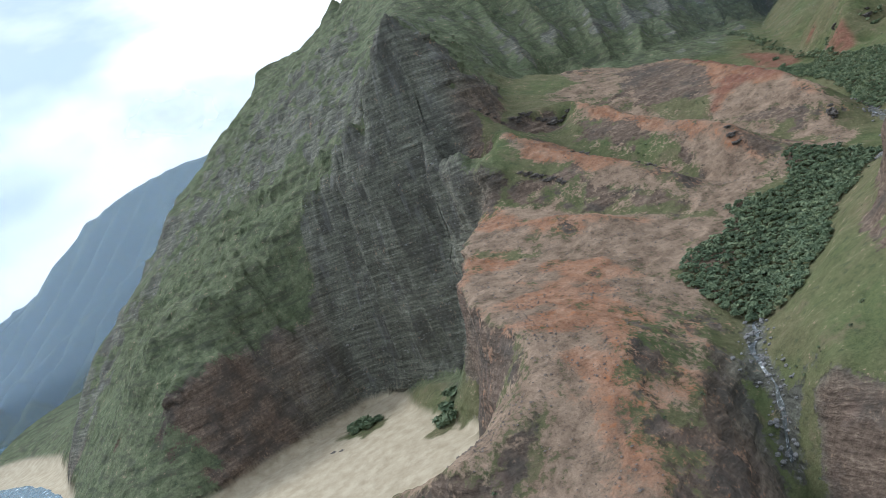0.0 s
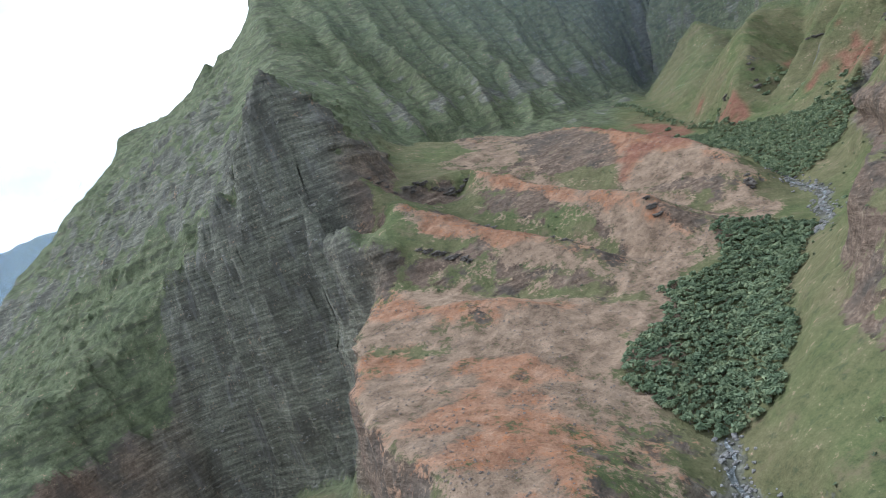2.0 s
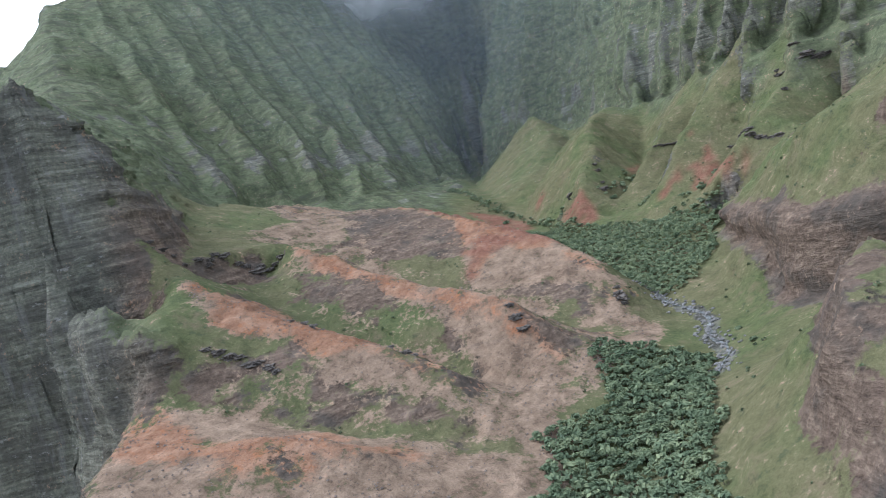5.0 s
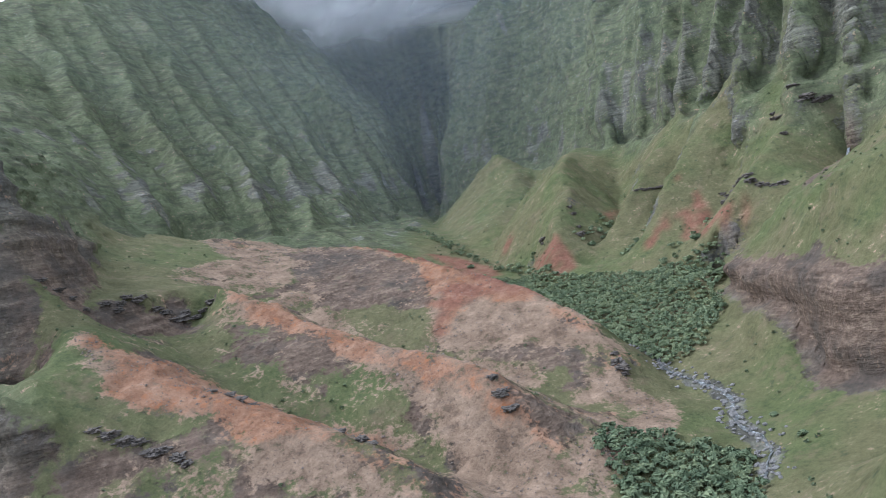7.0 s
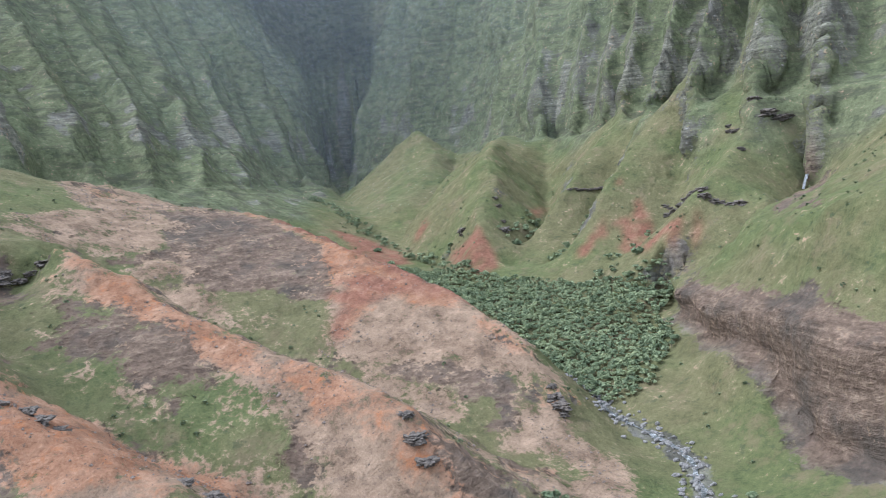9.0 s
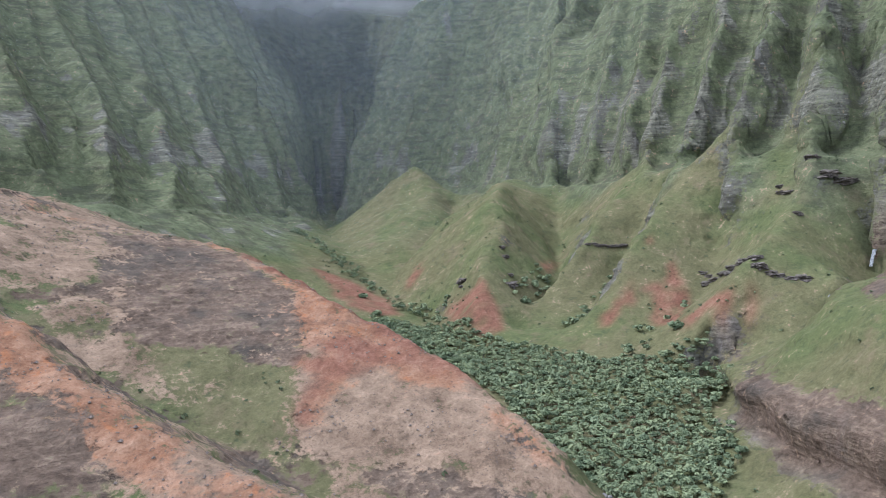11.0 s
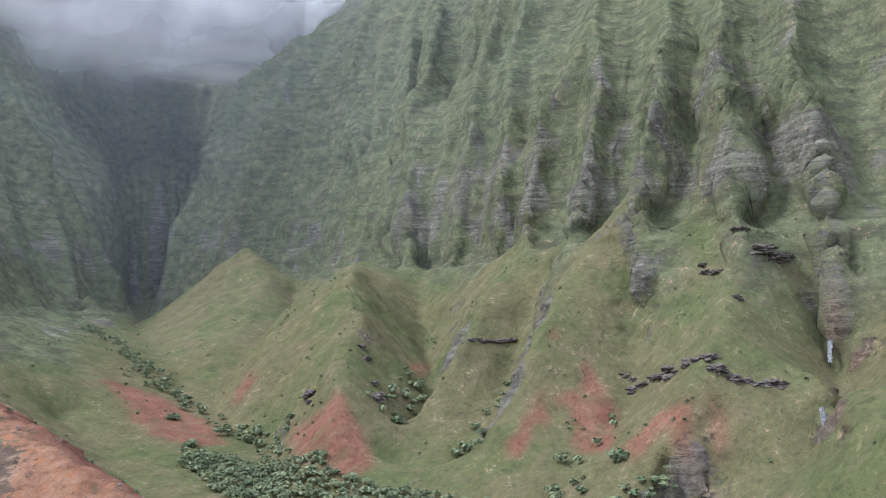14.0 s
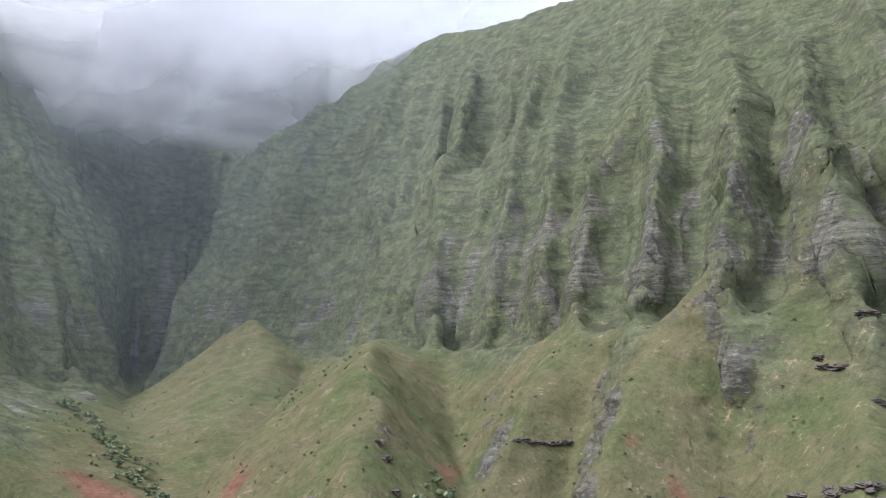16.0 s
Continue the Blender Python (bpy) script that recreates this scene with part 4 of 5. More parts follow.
def inside(poly, x, y):
    p = np.array(poly, float)
    hit = np.zeros(x.shape, bool)
    for (x1, y1), (x2, y2) in zip(p, np.roll(p, -1, axis=0)):
        cross = ((y1 > y) != (y2 > y)) & (x < (x2 - x1) * (y - y1) / (y2 - y1 + 1e-9) + x1)
        hit ^= cross
    return hit


def leaf_material(name, dark, mid_col, light, per_object=True):
    m, t, b = nodes_of(name)
    pos = t.nodes.new("ShaderNodeNewGeometry")
    isl = pos.outputs["Random Per Island"]
    grain = ramp(t, noise_node(t, pos.outputs["Position"], 0.16, 3), [(0.36, (0, 0, 0)), (0.66, (1, 1, 1))])
    mixv = math_node(t, "ADD", math_node(t, "MULTIPLY", isl, 0.45), math_node(t, "MULTIPLY", grain, 0.55))
    if per_object:
        info = t.nodes.new("ShaderNodeObjectInfo").outputs["Random"]
        mixv = math_node(t, "ADD", math_node(t, "MULTIPLY", mixv, 0.7), math_node(t, "MULTIPLY", info, 0.3))
    t.links.new(ramp(t, mixv, [(0.15, dark), (0.5, mid_col), (0.85, light)]), b.inputs["Base Color"])
    b.inputs["Roughness"].default_value = 0.6
    b.inputs["Specular IOR Level"].default_value = 0.12
    return m


LEAF = leaf_material("leaf", (0.09, 0.125, 0.07), (0.132, 0.17, 0.095), (0.2, 0.235, 0.13))
LEAF_MIXED = leaf_material("leaf_mixed", (0.09, 0.125, 0.072), (0.135, 0.172, 0.098), (0.205, 0.24, 0.13), False)
LEAF_PALE = leaf_material("leaf_pale", (0.108, 0.142, 0.082), (0.175, 0.216, 0.122), (0.25, 0.29, 0.16), False)
SHRUB = leaf_material("shrub_leaf", (0.06, 0.078, 0.045), (0.095, 0.12, 0.065), (0.15, 0.175, 0.095), False)


def bark_material():
    m, t, b = nodes_of("bark")
    pos = t.nodes.new("ShaderNodeTexCoord").outputs["Object"]
    t.links.new(ramp(t, noise_node(t, pos, 3.0, 5, 0.6, (1, 1, 0.3)), [(0.35, (0.06, 0.05, 0.04)), (0.65, (0.2, 0.17, 0.14))]), b.inputs["Base Color"])
    b.inputs["Roughness"].default_value = 0.9
    return m


BARK = bark_material()


def rock_material(name, dark, light, scale=0.5):
    m, t, b = nodes_of(name)
    pos = t.nodes.new("ShaderNodeNewGeometry").outputs["Position"]
    n, g = noise_node(t, pos, scale, 6, 0.65), noise_node(t, pos, scale * 4, 5, 0.65)
    f = math_node(t, "ADD", math_node(t, "MULTIPLY", n, 0.5), math_node(t, "MULTIPLY", g, 0.5))
    t.links.new(ramp(t, f, [(0.38, dark), (0.62, light)]), b.inputs["Base Color"])
    b.inputs["Roughness"].default_value = 0.9
    bump(t, f, 1.0, 0.5, b)
    return m


LEDGE_ROCK = rock_material("ledge_rock", (0.045, 0.039, 0.034), (0.15, 0.127, 0.106))
STREAM_ROCK = rock_material("stream_rock", (0.085, 0.082, 0.077), (0.28, 0.27, 0.255), 0.9)
SPECK = rock_material("loose_stone", (0.08, 0.064, 0.054), (0.22, 0.175, 0.145), 0.6)
rng = np.random.default_rng(11)


# ---- distant mountains along the coast ----
def far_mountain(name, crest, reach, label, seed):
    """A ridge whose ribbed flank falls to the sea."""
    p = along(crest, 12)
    n, rows = len(p), 46
    v = np.linspace(0, 1, rows)
    d = np.r_[0, np.cumsum(np.linalg.norm(np.diff(p[:, :2], axis=0), axis=1))]
    sides = []
    for sign in (1, -1):
        fx, fy = sign * reach[0], sign * reach[1]
        x = p[:, None, 0] + fx * v + 25 * fbm(d[:, None] / 120 + 0 * v, v * 3 + 0 * d[:, None], 3, seed)
        y = p[:, None, 1] + fy * v
        fall = (1 - v) ** 1.35
        ribs = (saw(d[:, None] / 90 + 0.4 * fbm(d[:, None] / 200 + 0 * v, v * 2 + 0 * d[:, None], 2, seed + 5)) - 0.6) * 60 * np.sin(np.pi * v) ** 0.8
        z = p[:, None, 2] * fall + ribs + 14 * fbm(d[:, None] / 40 + 0 * v, v * 9 + 0 * d[:, None], 4, seed + 9) * np.minimum(1, 4 * v) + 8 * fbm(d[:, None] / 25 + 0 * v, 0 * v, 3, seed + 12) * (v < 0.02)
        z[:, -1] = -4
        sides.append(np.stack([x, y, z], -1))
    grid = np.concatenate([sides[1][:, ::-1], sides[0][:, 1:]], 1)
    m = grid.shape[1]
    idx = np.arange(n * m).reshape(n, m)
    quads = np.stack([idx[:-1, :-1], idx[:-1, 1:], idx[1:, 1:], idx[1:, :-1]], -1).reshape(-1, 4)
    me = mesh_from(name, grid.reshape(-1, 3), quads.tolist(), LAND, True)
    for key, val in dict(grass=0.75, high=0.9).items():
        me.attributes.new(key, "FLOAT", "POINT").data.foreach_set("value", np.full(n * m, val, np.float32))
    return tagged(new(name, me), label, "mountain", kind="structure")


far_mountain("coast_mountain", [(-1700, 2050, 60), (-1450, 2180, 170), (-1287, 2258, 226), (-1128, 2339, 290), (-994, 2389, 417), (-804, 2453, 482), (-578, 2517, 500), (-300, 2560, 560), (0, 2600, 620)], (-420, -480), "hazy blue-green coastal mountain with its top in cloud", 300)
far_mountain("coast_foothill", [(-900, 1500, 40), (-820, 1560, 120), (-700, 1640, 190), (-560, 1720, 260), (-400, 1800, 330)], (-170, -230), "green coastal foothill behind the headland", 340)


# ---- clouds, and see-through sheets in place of haze ----
def cloud_haze_material(strength, thin=0.7, tint=(0.985, 0.985, 0.99), ragged=0.9):
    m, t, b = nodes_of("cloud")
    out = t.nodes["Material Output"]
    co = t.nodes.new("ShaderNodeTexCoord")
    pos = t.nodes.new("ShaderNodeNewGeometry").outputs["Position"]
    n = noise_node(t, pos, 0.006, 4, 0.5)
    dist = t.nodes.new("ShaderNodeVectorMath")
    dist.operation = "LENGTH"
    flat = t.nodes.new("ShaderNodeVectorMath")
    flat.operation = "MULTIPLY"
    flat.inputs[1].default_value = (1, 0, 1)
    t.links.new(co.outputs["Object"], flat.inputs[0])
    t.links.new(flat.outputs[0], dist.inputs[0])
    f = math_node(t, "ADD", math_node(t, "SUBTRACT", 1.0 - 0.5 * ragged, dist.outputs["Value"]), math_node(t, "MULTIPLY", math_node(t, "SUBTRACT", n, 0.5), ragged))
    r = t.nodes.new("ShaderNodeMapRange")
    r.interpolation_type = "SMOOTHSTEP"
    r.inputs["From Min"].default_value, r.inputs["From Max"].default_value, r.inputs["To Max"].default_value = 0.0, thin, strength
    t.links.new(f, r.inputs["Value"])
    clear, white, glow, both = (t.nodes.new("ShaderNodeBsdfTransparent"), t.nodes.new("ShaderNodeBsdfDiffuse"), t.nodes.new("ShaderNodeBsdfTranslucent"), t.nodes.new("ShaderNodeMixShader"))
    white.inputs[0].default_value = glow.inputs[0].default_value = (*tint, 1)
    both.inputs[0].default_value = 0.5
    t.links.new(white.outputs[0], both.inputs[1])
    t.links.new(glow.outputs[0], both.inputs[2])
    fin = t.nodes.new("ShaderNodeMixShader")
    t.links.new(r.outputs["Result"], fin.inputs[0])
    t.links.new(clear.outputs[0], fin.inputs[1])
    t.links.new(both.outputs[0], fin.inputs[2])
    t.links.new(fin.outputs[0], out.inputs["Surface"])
    return m


CLOUD_CAP = cloud_haze_material(0.75, 0.75, ragged=0.9)
# Besides cloud, two thin bluish tints that imitate haze of distance.
CLOUD, VALLEY_HAZE, COAST_HAZE = cloud_haze_material(0.86, 0.3, ragged=0.4), cloud_haze_material(0.052, 0.8, (0.7, 0.8, 0.93), 0.4), cloud_haze_material(0.26, 0.4, (0.5, 0.64, 0.82), 0.4)


def cloud_haze_bank(name, centre, size, layers, turn, material, label):
    """A soft bank of cloud, or of stand-in haze: bowed veils one behind the other."""
    verts, faces = [], []
    nu, nv = 14, 8
    for k in range(layers):
        o = len(verts)
        w = (k / max(1, layers - 1) - 0.5) * 2
        for i in range(nu + 1):
            for j in range(nv + 1):
                u, v = i / nu * 2 - 1, j / nv * 2 - 1
                verts.append((u, 0.9 * w + 0.25 * (u * u + v * v), v))
        for i in range(nu):
            for j in range(nv):
                a = o + i * (nv + 1) + j
                faces.append((a, a + nv + 1, a + nv + 2, a + 1))
    ob = new(name, mesh_from(name, verts, faces, material, True))
    ob.matrix_world = Matrix.LocRotScale(centre, Euler((0, 0, radians(turn))), size)
    return tagged(ob, label, "cloud", kind="stuff")


cloud_haze_bank("cloud", (700, 1350, 860), (790, 70, 440), 3, -46, CLOUD, "soft white cloud lying over the head of the valley")
cloud_haze_bank("cloud", (480, 1330, 750), (390, 60, 195), 2, -14, CLOUD, "white cloud clinging to the high valley ridge")
cloud_haze_bank("cloud", (818, 1313, 617), (250, 50, 105), 2, -50, CLOUD, "low white cloud filling the notch at the valley head")
cloud_haze_bank("cloud", (-600, 2330, 610), (520, 80, 190), 2, 20, CLOUD_CAP, "grey-white cloud capping the distant coastal mountain")
# Added tinted sheets that pale the far valley slopes in place of haze.
cloud_haze_bank("haze_sheet", (520, 1010, 400), (700, 200, 460), 3, -30, VALLEY_HAZE, "bluish see-through sheets standing in for haze at the valley head")
# Added sheets that turn the coastal mountain blue, as distance haze would.
cloud_haze_bank("haze_sheet", (-640, 1500, 230), (900, 60, 560), 2, 24, COAST_HAZE, "bluish see-through sheets standing in for haze before the coastal mountain")


# ---- stream, stones and waterfalls ----
def water_material():
    m, t, b = nodes_of("white_water")
    pos = t.nodes.new("ShaderNodeNewGeometry").outputs["Position"]
    n = noise_node(t, pos, 0.9, 5, 0.65)
    t.links.new(ramp(t, n, [(0.46, (0.05, 0.056, 0.054)), (0.56, (0.13, 0.14, 0.14)), (0.66, (0.4, 0.41, 0.41))]), b.inputs["Base Color"])
    b.inputs["Roughness"].default_value = 0.3
    bump(t, n, 0.7, 0.3, b)
    return m


WATER = water_material()


def stream(line, width):
    p = along([(x, y, 0) for x, y in line], 1.5)
    side = np.gradient(p[:, :2], axis=0)
    side = np.stack([-side[:, 1], side[:, 0]], 1) / np.linalg.norm(side, axis=1)[:, None]
    s = np.arange(len(p))
    mid_line = p[:, :2] + side * (1.6 * fbm(s / 6.0, 0 * s, 3, 400))[:, None]
    verts, faces = [], []
    for k in range(len(p)):
        w = width * (0.7 + 0.5 * noise2(np.array([k / 4.0]), np.array([3.0]), 401)[0])
        for u in (-1, -0.33, 0.33, 1):
            x, y = mid_line[k] + side[k] * u * w
            verts.append((x, y, ground_z(x, y) + 0.35))
        if k:
            for c in range(3):
                a = 4 * (k - 1) + c
                faces.append((a, a + 1, a + 5, a + 4))
    ob = new("stream", mesh_from("stream", verts, faces, WATER, True))
    tagged(ob, "narrow rushing stream with white water between stones", "water", kind="structure")
    return mid_line, side


def boulder_mesh(seed):
    bm = bmesh.new()
    bmesh.ops.create_icosphere(bm, subdivisions=2, radius=1.0)
    for v in bm.verts:
        v.co *= 0.8 + 0.35 * noise.noise(v.co * 1.3 + Vector((seed * 7.1, 0, 0)))
        v.co.z *= 0.65
    me = bpy.data.meshes.new("boulder")
    bm.to_mesh(me)
    bm.free()
    me.materials.append(STREAM_ROCK)
    return me


BOULDERS = [boulder_mesh(k) for k in range(4)]
for line in STREAMS:
    centre, side = stream(line, 0.9)
    for _ in range(int(len(centre) * 3)):
        k = rng.integers(0, len(centre))
        x, y = centre[k] + side[k] * rng.normal(0, 3.0) + rng.normal(0, 0.5, 2)
        s = rng.uniform(0.35, 1.25)
        ob = new("boulder", BOULDERS[rng.integers(0, 4)])
        ob.matrix_world = Matrix.LocRotScale((x, y, ground_z(x, y) + 0.25 * s), Euler((rng.uniform(-0.3, 0.3), rng.uniform(-0.3, 0.3), rng.uniform(0, 6.3))), (s * rng.uniform(0.8, 1.4), s, s))
        tagged(ob, "grey weathered boulder in the stream bed", "boulder", "stones along the stream")


def waterfall(top, foot, width, label):
    """Falling strands in front of the rock."""
    verts, faces = [], []
    a, b = Vector(top), Vector(foot)
    across = Vector((-(b - a).y, (b - a).x, 0))
    across = Vector((0.5, -0.85, 0)) if across.length < 0.5 else across.normalized()
    for strand in range(3):
        o = len(verts)
        shift, w = (strand - 1) * width * 0.45, width * (0.34, 0.5, 0.22)[strand]
        for k in range(25):
            u = k / 24
            if strand == 2 and u > 0.75:
                continue
            c = a.lerp(b, u) + across * (shift * (0.3 + 0.9 * u) + 0.35 * noise.noise((k * 0.5, strand * 3.0, 0)))
            ww = w * (0.6 + 0.6 * abs(noise.noise((k * 0.7, 5.0, strand))))
            for sgn in (-1, 0, 1):
                q = c + across * sgn * ww + Vector((-0.25, -0.25, 0)) * (1 - abs(sgn))
                verts.append(q[:])
        for k in range((len(verts) - o) // 3 - 1):
            i = o + 3 * k
            faces += [(i, i + 1, i + 4, i + 3), (i + 1, i + 2, i + 5, i + 4)]
    ob = new("waterfall", mesh_from("waterfall", verts, faces, FALLS, True))
    return tagged(ob, label, "waterfall")


def falls_material():
    m, t, b = nodes_of("falls")
    pos = t.nodes.new("ShaderNodeNewGeometry").outputs["Position"]
    n = noise_node(t, pos, 1.2, 5, 0.65, (1, 1, 0.15))
    t.links.new(ramp(t, n, [(0.38, (0.06, 0.065, 0.065)), (0.66, (0.26, 0.275, 0.285))]), b.inputs["Base Color"])
    b.inputs["Roughness"].default_value = 0.5
    return m


FALLS = falls_material()
waterfall((502.6, 498.9, 192.7), (485.0, 495.7, 172.1), 1.4, "thin white waterfall down a dark cliff")
waterfall((419, 484, 164), (415, 482, 158), 1.6, "small white cascade in a grassy gully")
waterfall((455, 690, 166), (437, 662, 152), 1.2, "small white cascade between green spurs")


# ---- dark ledges and rocks ----
def rock_ledge(line, size, label, seed, tall=0.62):
    """Broken lumps of rock set along a line on the ground, each a part of the ledge."""
    pts = along([(x, y, 0) for x, y in line * (2 if len(line) == 1 else 1)], size * 0.95)
    x0, y0 = line[0]
    root = new("rock_ledge")
    root.location = (x0, y0, ground_z(x0, y0))
    for k, (x, y, _) in enumerate(pts):
        ahead = pts[min(k + 1, len(pts) - 1)] - pts[max(k - 1, 0)]
        turn = Matrix.Rotation(math.atan2(ahead[1], ahead[0]) + 0.5 * noise.noise((k * 3.1, seed, 2)), 3, "Z")
        x, y = x + noise.noise((k * 1.7, seed, 0)) * size * 0.6, y + noise.noise((k * 1.7, seed, 9)) * size * 0.6
        r = size * (0.55 + 0.8 * abs(noise.noise((k * 2.3, seed, 4))))
        aside = turn @ Vector((0, size * 0.9 * noise.noise((k * 4.7, seed, 7)), 0))
        x, y = x + aside.x, y + aside.y
        bm = bmesh.new()
        bmesh.ops.create_icosphere(bm, subdivisions=4, radius=1.0)
        base = Vector((x, y, ground_z(x, y) - 0.2 * r)) - root.location
        for v in bm.verts:
            c = v.co.copy()
            q = Vector((c.x / max(abs(c.x), abs(c.y), abs(c.z)), c.y / max(abs(c.x), abs(c.y), abs(c.z)), c.z / max(abs(c.x), abs(c.y), abs(c.z))))
            c = c.lerp(q, 0.45)
            f = 0.75 + 0.45 * noise.noise(c * 1.3 + Vector((k * 5.3, seed, 0))) + 0.3 * noise.noise(c * 3.1 + Vector((seed, k, 0))) + 0.16 * noise.noise(c * 7 + Vector((seed, k, 0)))
            bed = 1 + 0.16 * noise.noise((seed * 3.0, k, c.z * 6))
            v.co = base + turn @ Vector((c.x * r * f * bed * 1.25, c.y * r * f * bed * 1.1, c.z * r * tall * f))
        me = bpy.data.meshes.new("rock")
        bm.to_mesh(me)
        bm.free()
        me.materials.append(LEDGE_ROCK)
        part("rock", me, root)
    return tagged(root, label, "rock")


LEDGE = "dark broken lava ledge in the grass slope"
for n, (line, size) in enumerate([
    ([(457, 566), (444, 545), (428, 527), (423, 511), (428, 500)], 4.2),
    ([(462, 646), (474, 642), (486, 639)], 3.4),
    ([(431, 688), (427, 683)], 4.6),
    ([(404, 694), (400, 690), (396, 684)], 4.0),
    ([(418, 667), (411, 660)], 4.2),
    ([(452, 660), (447, 656)], 3.2),
    ([(80, 556), (92, 566), (106, 570), (124, 570)], 4.2),
    ([(60, 548), (72, 552)], 3.6),
    ([(512, 516), (504, 522), (500, 530)], 6.0),
    ([(498, 546), (492, 540)], 4.0),
    ([(474, 524)], 3.6),
    ([(-132, 560), (-126, 556)], 4.0),
    ([(60, 462), (72, 455), (80, 446)], 3.6),
    ([(95, 470), (104, 462)], 3.4),
    ([(122, 440), (128, 432)], 3.6),
    ([(178, 440), (176, 430)], 3.6),
    ([(250, 462), (244, 452)], 3.4),
]):
    rock_ledge(line, size, LEDGE if n < 6 else "dark rock outcrop breaking through the slope", 20 + n, 0.5)


# ---- loose stones on the bare ground ----
def scatter(count, keep, box):
    x, y = rng.uniform(box[0], box[1], count), rng.uniform(box[2], box[3], count)
    ok = keep(x, y)
    return x[ok], y[ok]


def grid_value(key, x, y):
    i = np.clip(np.searchsorted(XS, x), 0, len(XS) - 1)
    j = np.clip(np.searchsorted(YS, y), 0, len(YS) - 1)
    return COVER[key][i, j]


def steep_at(x, y):
    return STEEP[np.clip(np.searchsorted(XS, x), 0, len(XS) - 1), np.clip(np.searchsorted(YS, y), 0, len(YS) - 1)]


def stones():
    x, y = scatter(60000, lambda x, y: (grid_value("bare", x, y) > 0.5) & (steep_at(x, y) < 1.4) & (fbm(x / 18, y / 18, 3, 500) + rng.uniform(-0.6, 0.6, x.shape) > 0.25), (-40, 300, 165, 720))
    n = len(x)
    z, r = land_z(x, y), 0.2 + 0.45 * rng.random(n) ** 4
    base = np.array([(1, 0, 0), (0, 1, 0), (-1, 0, 0), (0, -1, 0), (0, 0, 0.8), (0, 0, -0.6)])
    v = base[None] * (r[:, None, None] * rng.uniform(0.7, 1.3, (n, 6, 1))) + np.stack([x, y, z + 0.1], 1)[:, None]
    tri_faces = np.array([(0, 1, 4), (1, 2, 4), (2, 3, 4), (3, 0, 4), (1, 0, 5), (2, 1, 5), (3, 2, 5), (0, 3, 5)])
    f = (tri_faces[None] + 6 * np.arange(n)[:, None, None]).reshape(-1, 3)
    ob = new("loose_stones", mesh_from("loose_stones", v.reshape(-1, 3), f.tolist(), SPECK))
    tagged(ob, "dark loose stones scattered over bare gravel slopes", "stones", kind="stuff")


stones()


# ---- leaves, trees and shrubs ----
def leaf_cloud(count, seed, size, squash=0.75, hollow=0.55):
    """Bent leaf blades in clumps round a crown; each blade is a fold of two triangles pairs."""
    g = np.random.default_rng(seed)
    lobes = g.normal(0, 1, (7, 3))
    lobes = lobes / np.linalg.norm(lobes, axis=1)[:, None] * g.uniform(0.35, 0.62, (7, 1))
    lobes[:, 2] = np.abs(lobes[:, 2]) * 0.8
    d = g.normal(0, 1, (count, 3))
    d /= np.linalg.norm(d, axis=1)[:, None]
    c = lobes[g.integers(0, 7, count)] + d * (0.46 * (hollow + (1 - hollow) * g.random((count, 1))))
    c[:, 2] *= squash
    out = d * 0.7 + np.array([0, 0, 0.45]) + 0.35 * g.normal(0, 1, (count, 3))
    out /= np.linalg.norm(out, axis=1)[:, None]
    sidev = np.cross(out, g.normal(0, 1, (count, 3)))
    sidev /= np.linalg.norm(sidev, axis=1)[:, None]
    along_v = np.cross(sidev, out)
    s = size * g.uniform(0.6, 1.3, (count, 1))
    v = np.stack([c - along_v * s, c + sidev * s * 0.45, c + along_v * s - out * s * 0.25, c - sidev * s * 0.45], 1)
    return v.reshape(-1, 3), (np.arange(count * 4).reshape(count, 4))


def trunk_mesh(seed):
    bm = bmesh.new()
    g = random.Random(seed)

    def limb(a, b, r0, r1, rings=4, sides=6):
        a, b = Vector(a), Vector(b)
        q = (b - a).to_track_quat("Z", "Y").to_matrix()
        last = None
        for k in range(rings):
            u = k / (rings - 1)
            c, r = a.lerp(b, u) + Vector((0.05 * math.sin(3 * u + seed), 0.05 * math.cos(4 * u), 0)), r0 + (r1 - r0) * u
            ring = [bm.verts.new(c + q @ Vector((r * math.cos(6.283 * i / sides), r * math.sin(6.283 * i / sides), 0))) for i in range(sides)]
            if last:
                for i in range(sides):
                    bm.faces.new((last[i], last[(i + 1) % sides], ring[(i + 1) % sides], ring[i]))
            last = ring

    limb((0, 0, -0.6), (0.1, 0.05, 1.7), 0.16, 0.1)
    for k in range(4):
        a = 1.57 * k + g.uniform(-0.4, 0.4)
        limb((0.08, 0.04, 1.3 + 0.12 * k), (math.cos(a) * 1.1, math.sin(a) * 1.1, 2.5 + 0.2 * k), 0.07, 0.03, 3, 5)
    me = bpy.data.meshes.new("trunk")
    bm.to_mesh(me)
    bm.free()
    me.materials.append(BARK)
    return me


def crown_mesh(seed):
    v, f = leaf_cloud(300, seed, 0.34)
    v = v * np.array([2.1, 2.1, 1.9]) + np.array([0, 0, 2.4])
    return mesh_from("crown", v, f.tolist(), LEAF)


CROWNS = [crown_mesh(600 + k) for k in range(5)]
TRUNKS = [trunk_mesh(k) for k in range(3)]
GROVE_LOW = [(96, 272), (84, 307), (100, 332), (124, 348), (138, 372), (170, 378), (196, 414), (214, 410), (224, 384), (210, 366), (184, 338), (168, 330), (140, 288), (112, 268)]
GROVE_HIGH = [(288, 455), (272, 468), (284, 500), (300, 530), (318, 580), (330, 625), (340, 690), (352, 720), (366, 690), (362, 640), (364, 585), (372, 540), (390, 516), (370, 497), (345, 490), (324, 466)]


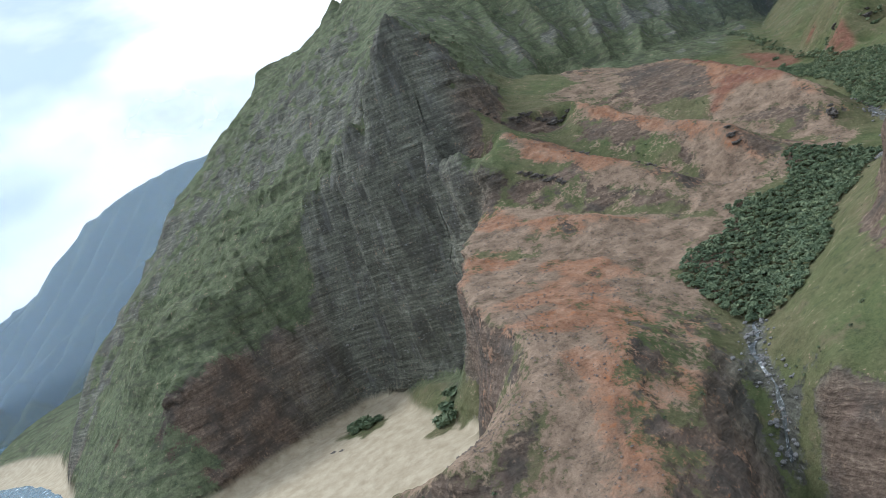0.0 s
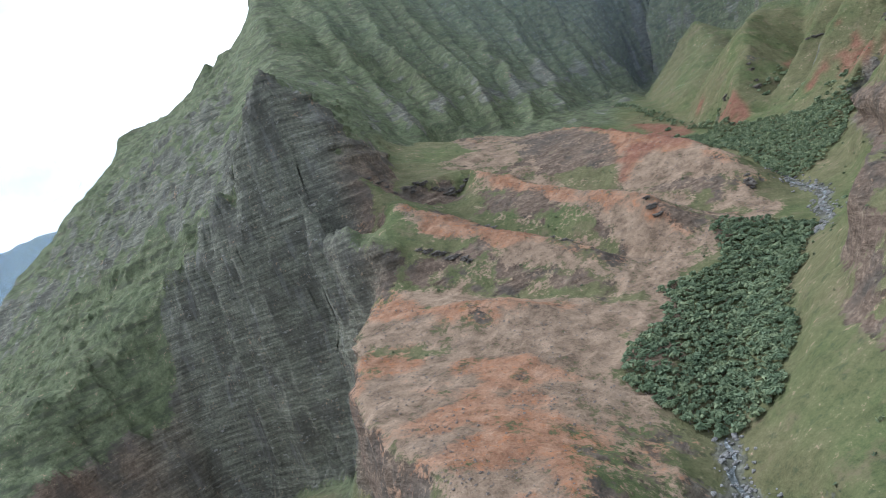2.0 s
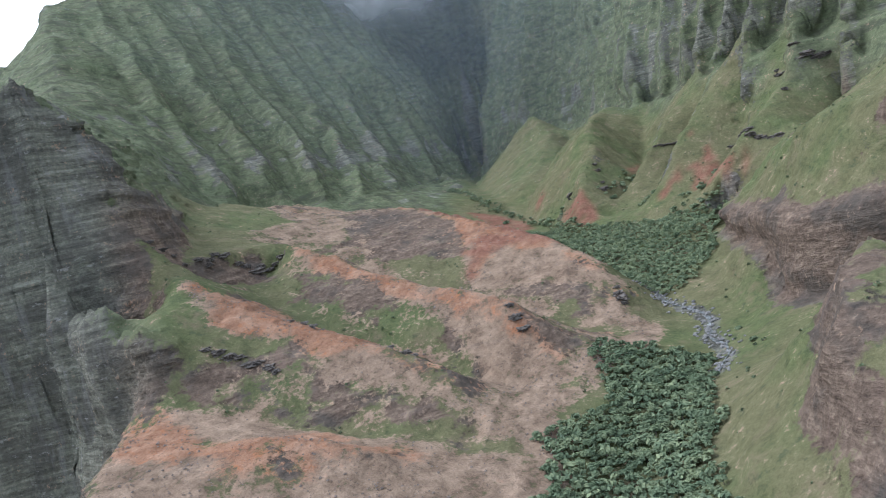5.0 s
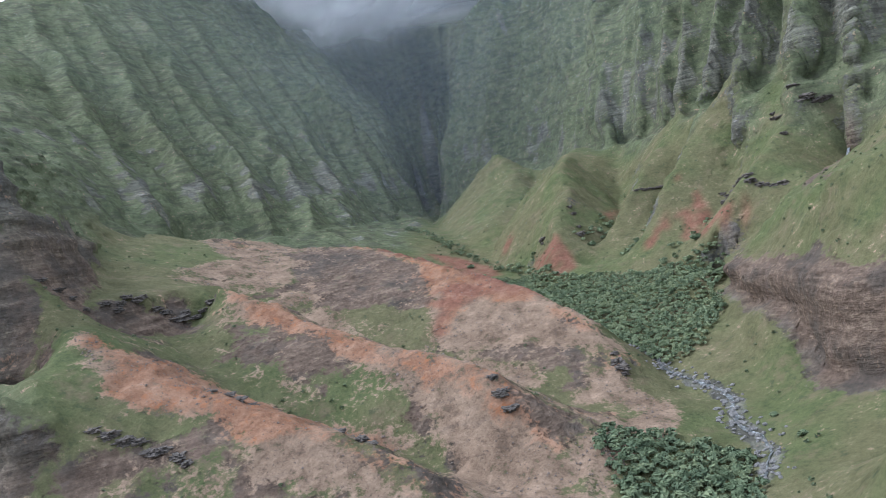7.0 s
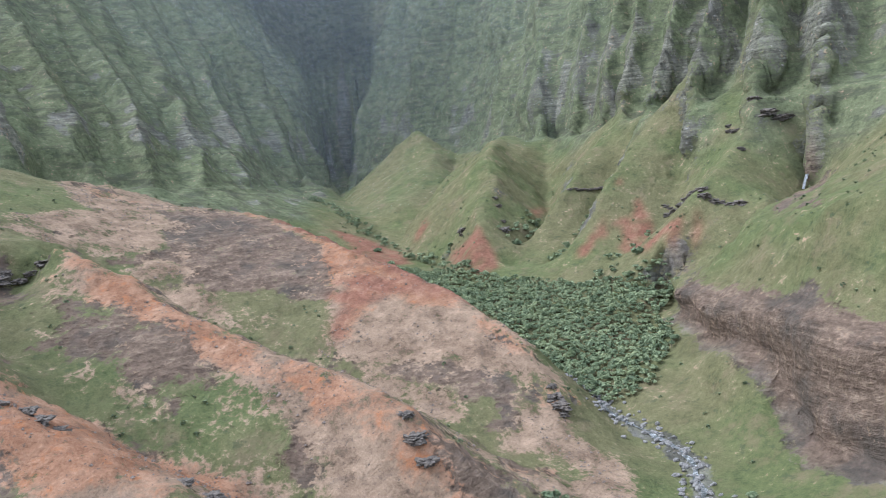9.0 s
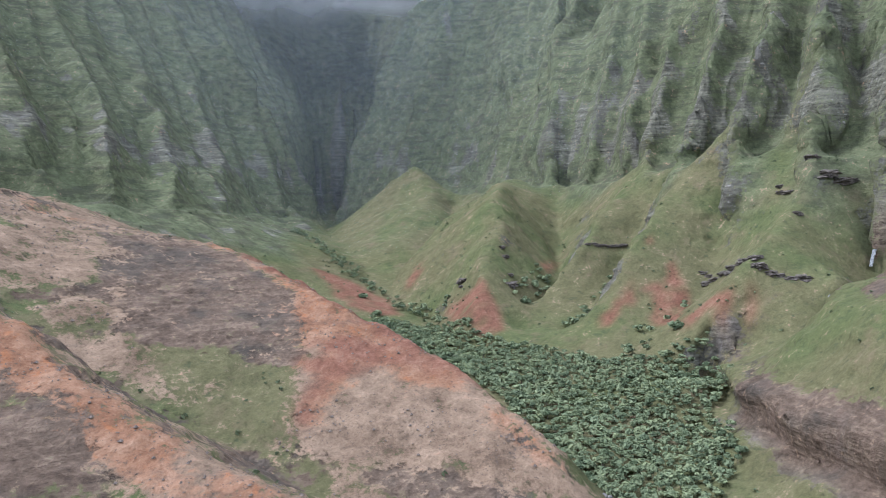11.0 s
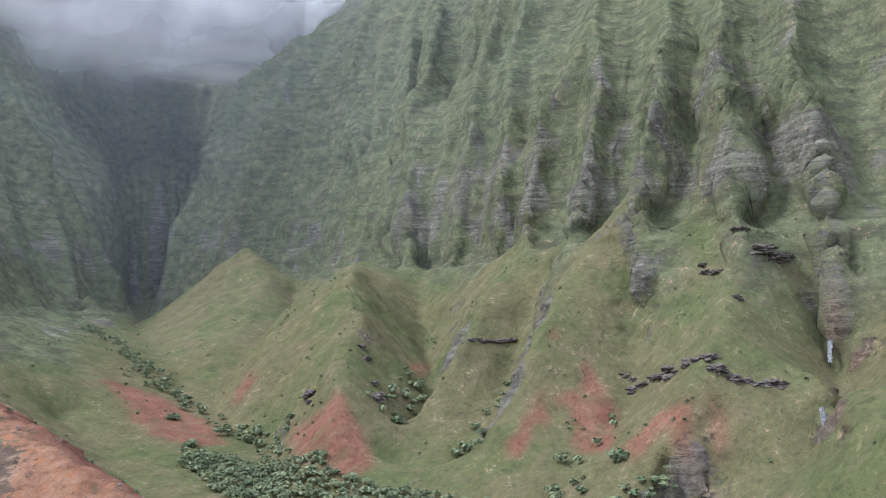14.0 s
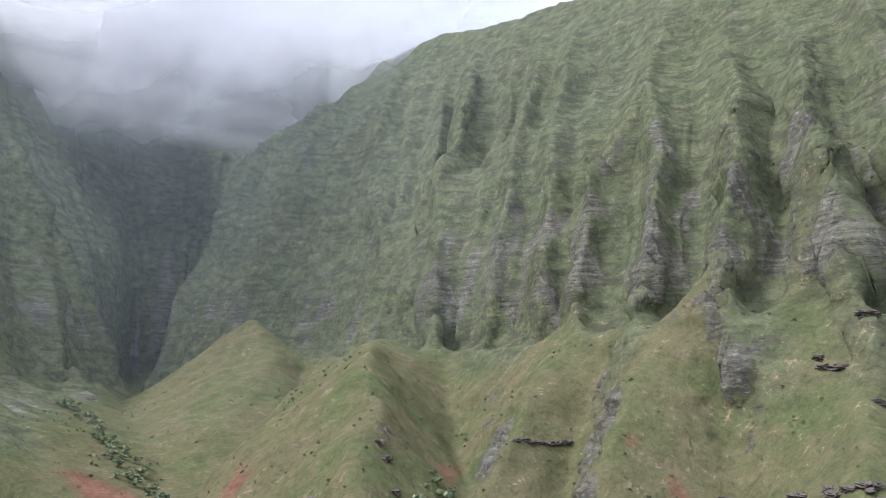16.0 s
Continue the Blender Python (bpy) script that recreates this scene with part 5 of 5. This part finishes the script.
def spots_in(poly, spacing, seed):
    g = np.random.default_rng(seed)
    p = np.array(poly, float)
    xs, ys = np.arange(p[:, 0].min(), p[:, 0].max(), spacing), np.arange(p[:, 1].min(), p[:, 1].max(), spacing)
    x, y = [a.ravel() for a in np.meshgrid(xs, ys)]
    x, y = x + g.uniform(-0.45, 0.45, x.shape) * spacing, y + g.uniform(-0.45, 0.45, y.shape) * spacing
    ok = inside(poly, x + 4 * fbm(x / 14, y / 14, 3, seed), y + 4 * fbm(x / 14, y / 14, 3, seed + 7))
    return x[ok], y[ok]


def tree(x, y, size, k, label, group):
    root = new("tree")
    part("trunk", TRUNKS[k % 3], root)
    part("crown", CROWNS[k % 5], root)
    root.matrix_world = Matrix.LocRotScale((x, y, ground_z(x, y)), Euler((0, 0, k * 2.4)), (size, size, size * (0.9 + 0.04 * (k % 6))))
    return tagged(root, label, "tree", group)


def canopy(name, x, y, label, seed, low=0.5, high=1.45, material=LEAF_MIXED):
    """Crowns too many to count, joined."""
    g = np.random.default_rng(seed)
    shapes = []
    for k in range(5):
        v, f = leaf_cloud(64, 700 + k, 0.5)
        shapes.append((v * np.array([2.1, 2.1, 1.9]) + np.array([0, 0, 1.9]), f))
    verts, faces, o = [], [], 0
    z = land_z(x, y)
    for i in range(len(x)):
        v, f = shapes[i % 5]
        a, s = g.uniform(0, 6.28), g.uniform(low, high)
        c, t = math.cos(a) * s, math.sin(a) * s
        w = np.stack([v[:, 0] * c - v[:, 1] * t, v[:, 0] * t + v[:, 1] * c, v[:, 2] * s], 1) + (x[i], y[i], z[i])
        verts.append(w)
        faces.append(f + o)
        o += len(v)
    me = bpy.data.meshes.new(name)
    vv, ff = np.concatenate(verts).astype(np.float32), np.concatenate(faces).astype(np.int32)
    me.vertices.add(len(vv))
    me.vertices.foreach_set("co", vv.ravel())
    me.loops.add(ff.size)
    me.loops.foreach_set("vertex_index", ff.ravel())
    me.polygons.add(len(ff))
    me.polygons.foreach_set("loop_start", np.arange(0, ff.size, 4, dtype=np.int32))
    me.update(calc_edges=True)
    me.materials.append(material)
    return tagged(new(name, me), label, "trees", kind="stuff")


x, y = spots_in(GROVE_LOW, 2.2, 71)
order = rng.permutation(len(x))
for k in order[:150]:
    tree(x[k], y[k], rng.uniform(0.6, 1.1), int(k), "leafy dark green tree in the valley grove", "trees of the lower grove")
canopy("grove", x[order[150:]], y[order[150:]], "dense dark green leafy grove on the valley floor", 72, 0.36, 1.0)
x, y = spots_in(GROVE_HIGH, 2.5, 81)
order = rng.permutation(len(x))
for k in order[:110]:
    tree(x[k], y[k], rng.uniform(0.6, 1.15), int(k), "leafy green tree in the upper valley thicket", "trees of the upper grove")
canopy("thicket", x[order[110:]], y[order[110:]], "green bushy thicket beside the stream", 82, 0.4, 0.95, LEAF_PALE)
gx, gy = [], []
for (ax, ay), (bx, by), n in (((385, 700), (398, 800), 40), ((398, 800), (430, 960), 60), ((405, 648), (456, 674), 24), ((395, 602), (440, 615), 14), ((345, 640), (385, 700), 30), ((365, 552), (440, 556), 10)):
    u = rng.random(n)
    gx += list(ax + (bx - ax) * u + rng.normal(0, 4, n))
    gy += list(ay + (by - ay) * u + rng.normal(0, 4, n))
canopy("gully_trees", np.array(gx), np.array(gy), "small green trees along the upper stream gullies", 92, 0.7, 1.2, LEAF_PALE)


def shrubs():
    """Low scrub on ledges and slopes."""
    def keep(x, y):
        g = grid_value("grass", x, y)
        return (g > 0.3) & (grid_value("bare", x, y) < 0.5) & (grid_value("sand", x, y) < 0.3) & (steep_at(x, y) > 0.25) & (fbm(x / 25, y / 25, 3, 510) + rng.uniform(-0.5, 0.5, x.shape) > 0.3)

    x, y = scatter(13000, keep, (-260, 640, 200, 1000))
    n = len(x)
    z = land_z(x, y)
    v, _ = leaf_cloud(9, 640, 0.75)
    v = v.reshape(-1, 3)
    a, s = rng.uniform(0, 6.28, n), rng.uniform(0.4, 1.1, n)
    c, t = np.cos(a) * s, np.sin(a) * s
    w = np.stack([v[None, :, 0] * c[:, None] - v[None, :, 1] * t[:, None] + x[:, None], v[None, :, 0] * t[:, None] + v[None, :, 1] * c[:, None] + y[:, None], (v[None, :, 2] + 0.35) * s[:, None] + z[:, None]], -1)
    f = (np.arange(36).reshape(9, 4)[None] + 36 * np.arange(n)[:, None, None]).reshape(-1, 4)
    ob = new("scrub", mesh_from("scrub", w.reshape(-1, 3), f.tolist(), SHRUB))
    tagged(ob, "low dark green scrub dotted over the slopes", "shrubs", kind="stuff")


shrubs()


def bush(x, y, size, k):
    v, f = leaf_cloud(160, 660 + k, 0.4)
    v = v * np.array([2.4, 2.4, 2.0]) * size + np.array([0, 0, 0.8 * size])
    ob = new("bush", mesh_from("bush", v, f.tolist(), LEAF))
    ob.location = (x, y, ground_z(x, y))
    tagged(ob, "round leafy green bush", "bush", "single bushes")


for k, (x, y, s) in enumerate(((393, 537, 1.6), (374, 757, 1.5), (-112, 590, 3.4), (-104, 583, 3.0), (-119, 595, 2.6), (-108, 596, 3.0), (-98, 588, 2.4), (-116, 584, 2.2), (-38, 519, 3.2), (-43, 511, 2.8), (-33, 527, 3.0), (-46, 518, 2.4), (-36, 509, 2.6), (-40, 527, 2.2), (404, 640, 1.4), (360, 720, 1.6), (300, 690, 1.2), (290, 640, 1.0), (130, 300, 1.1), (236, 372, 0.8), (250, 392, 0.7))):
    bush(x, y, s, k)
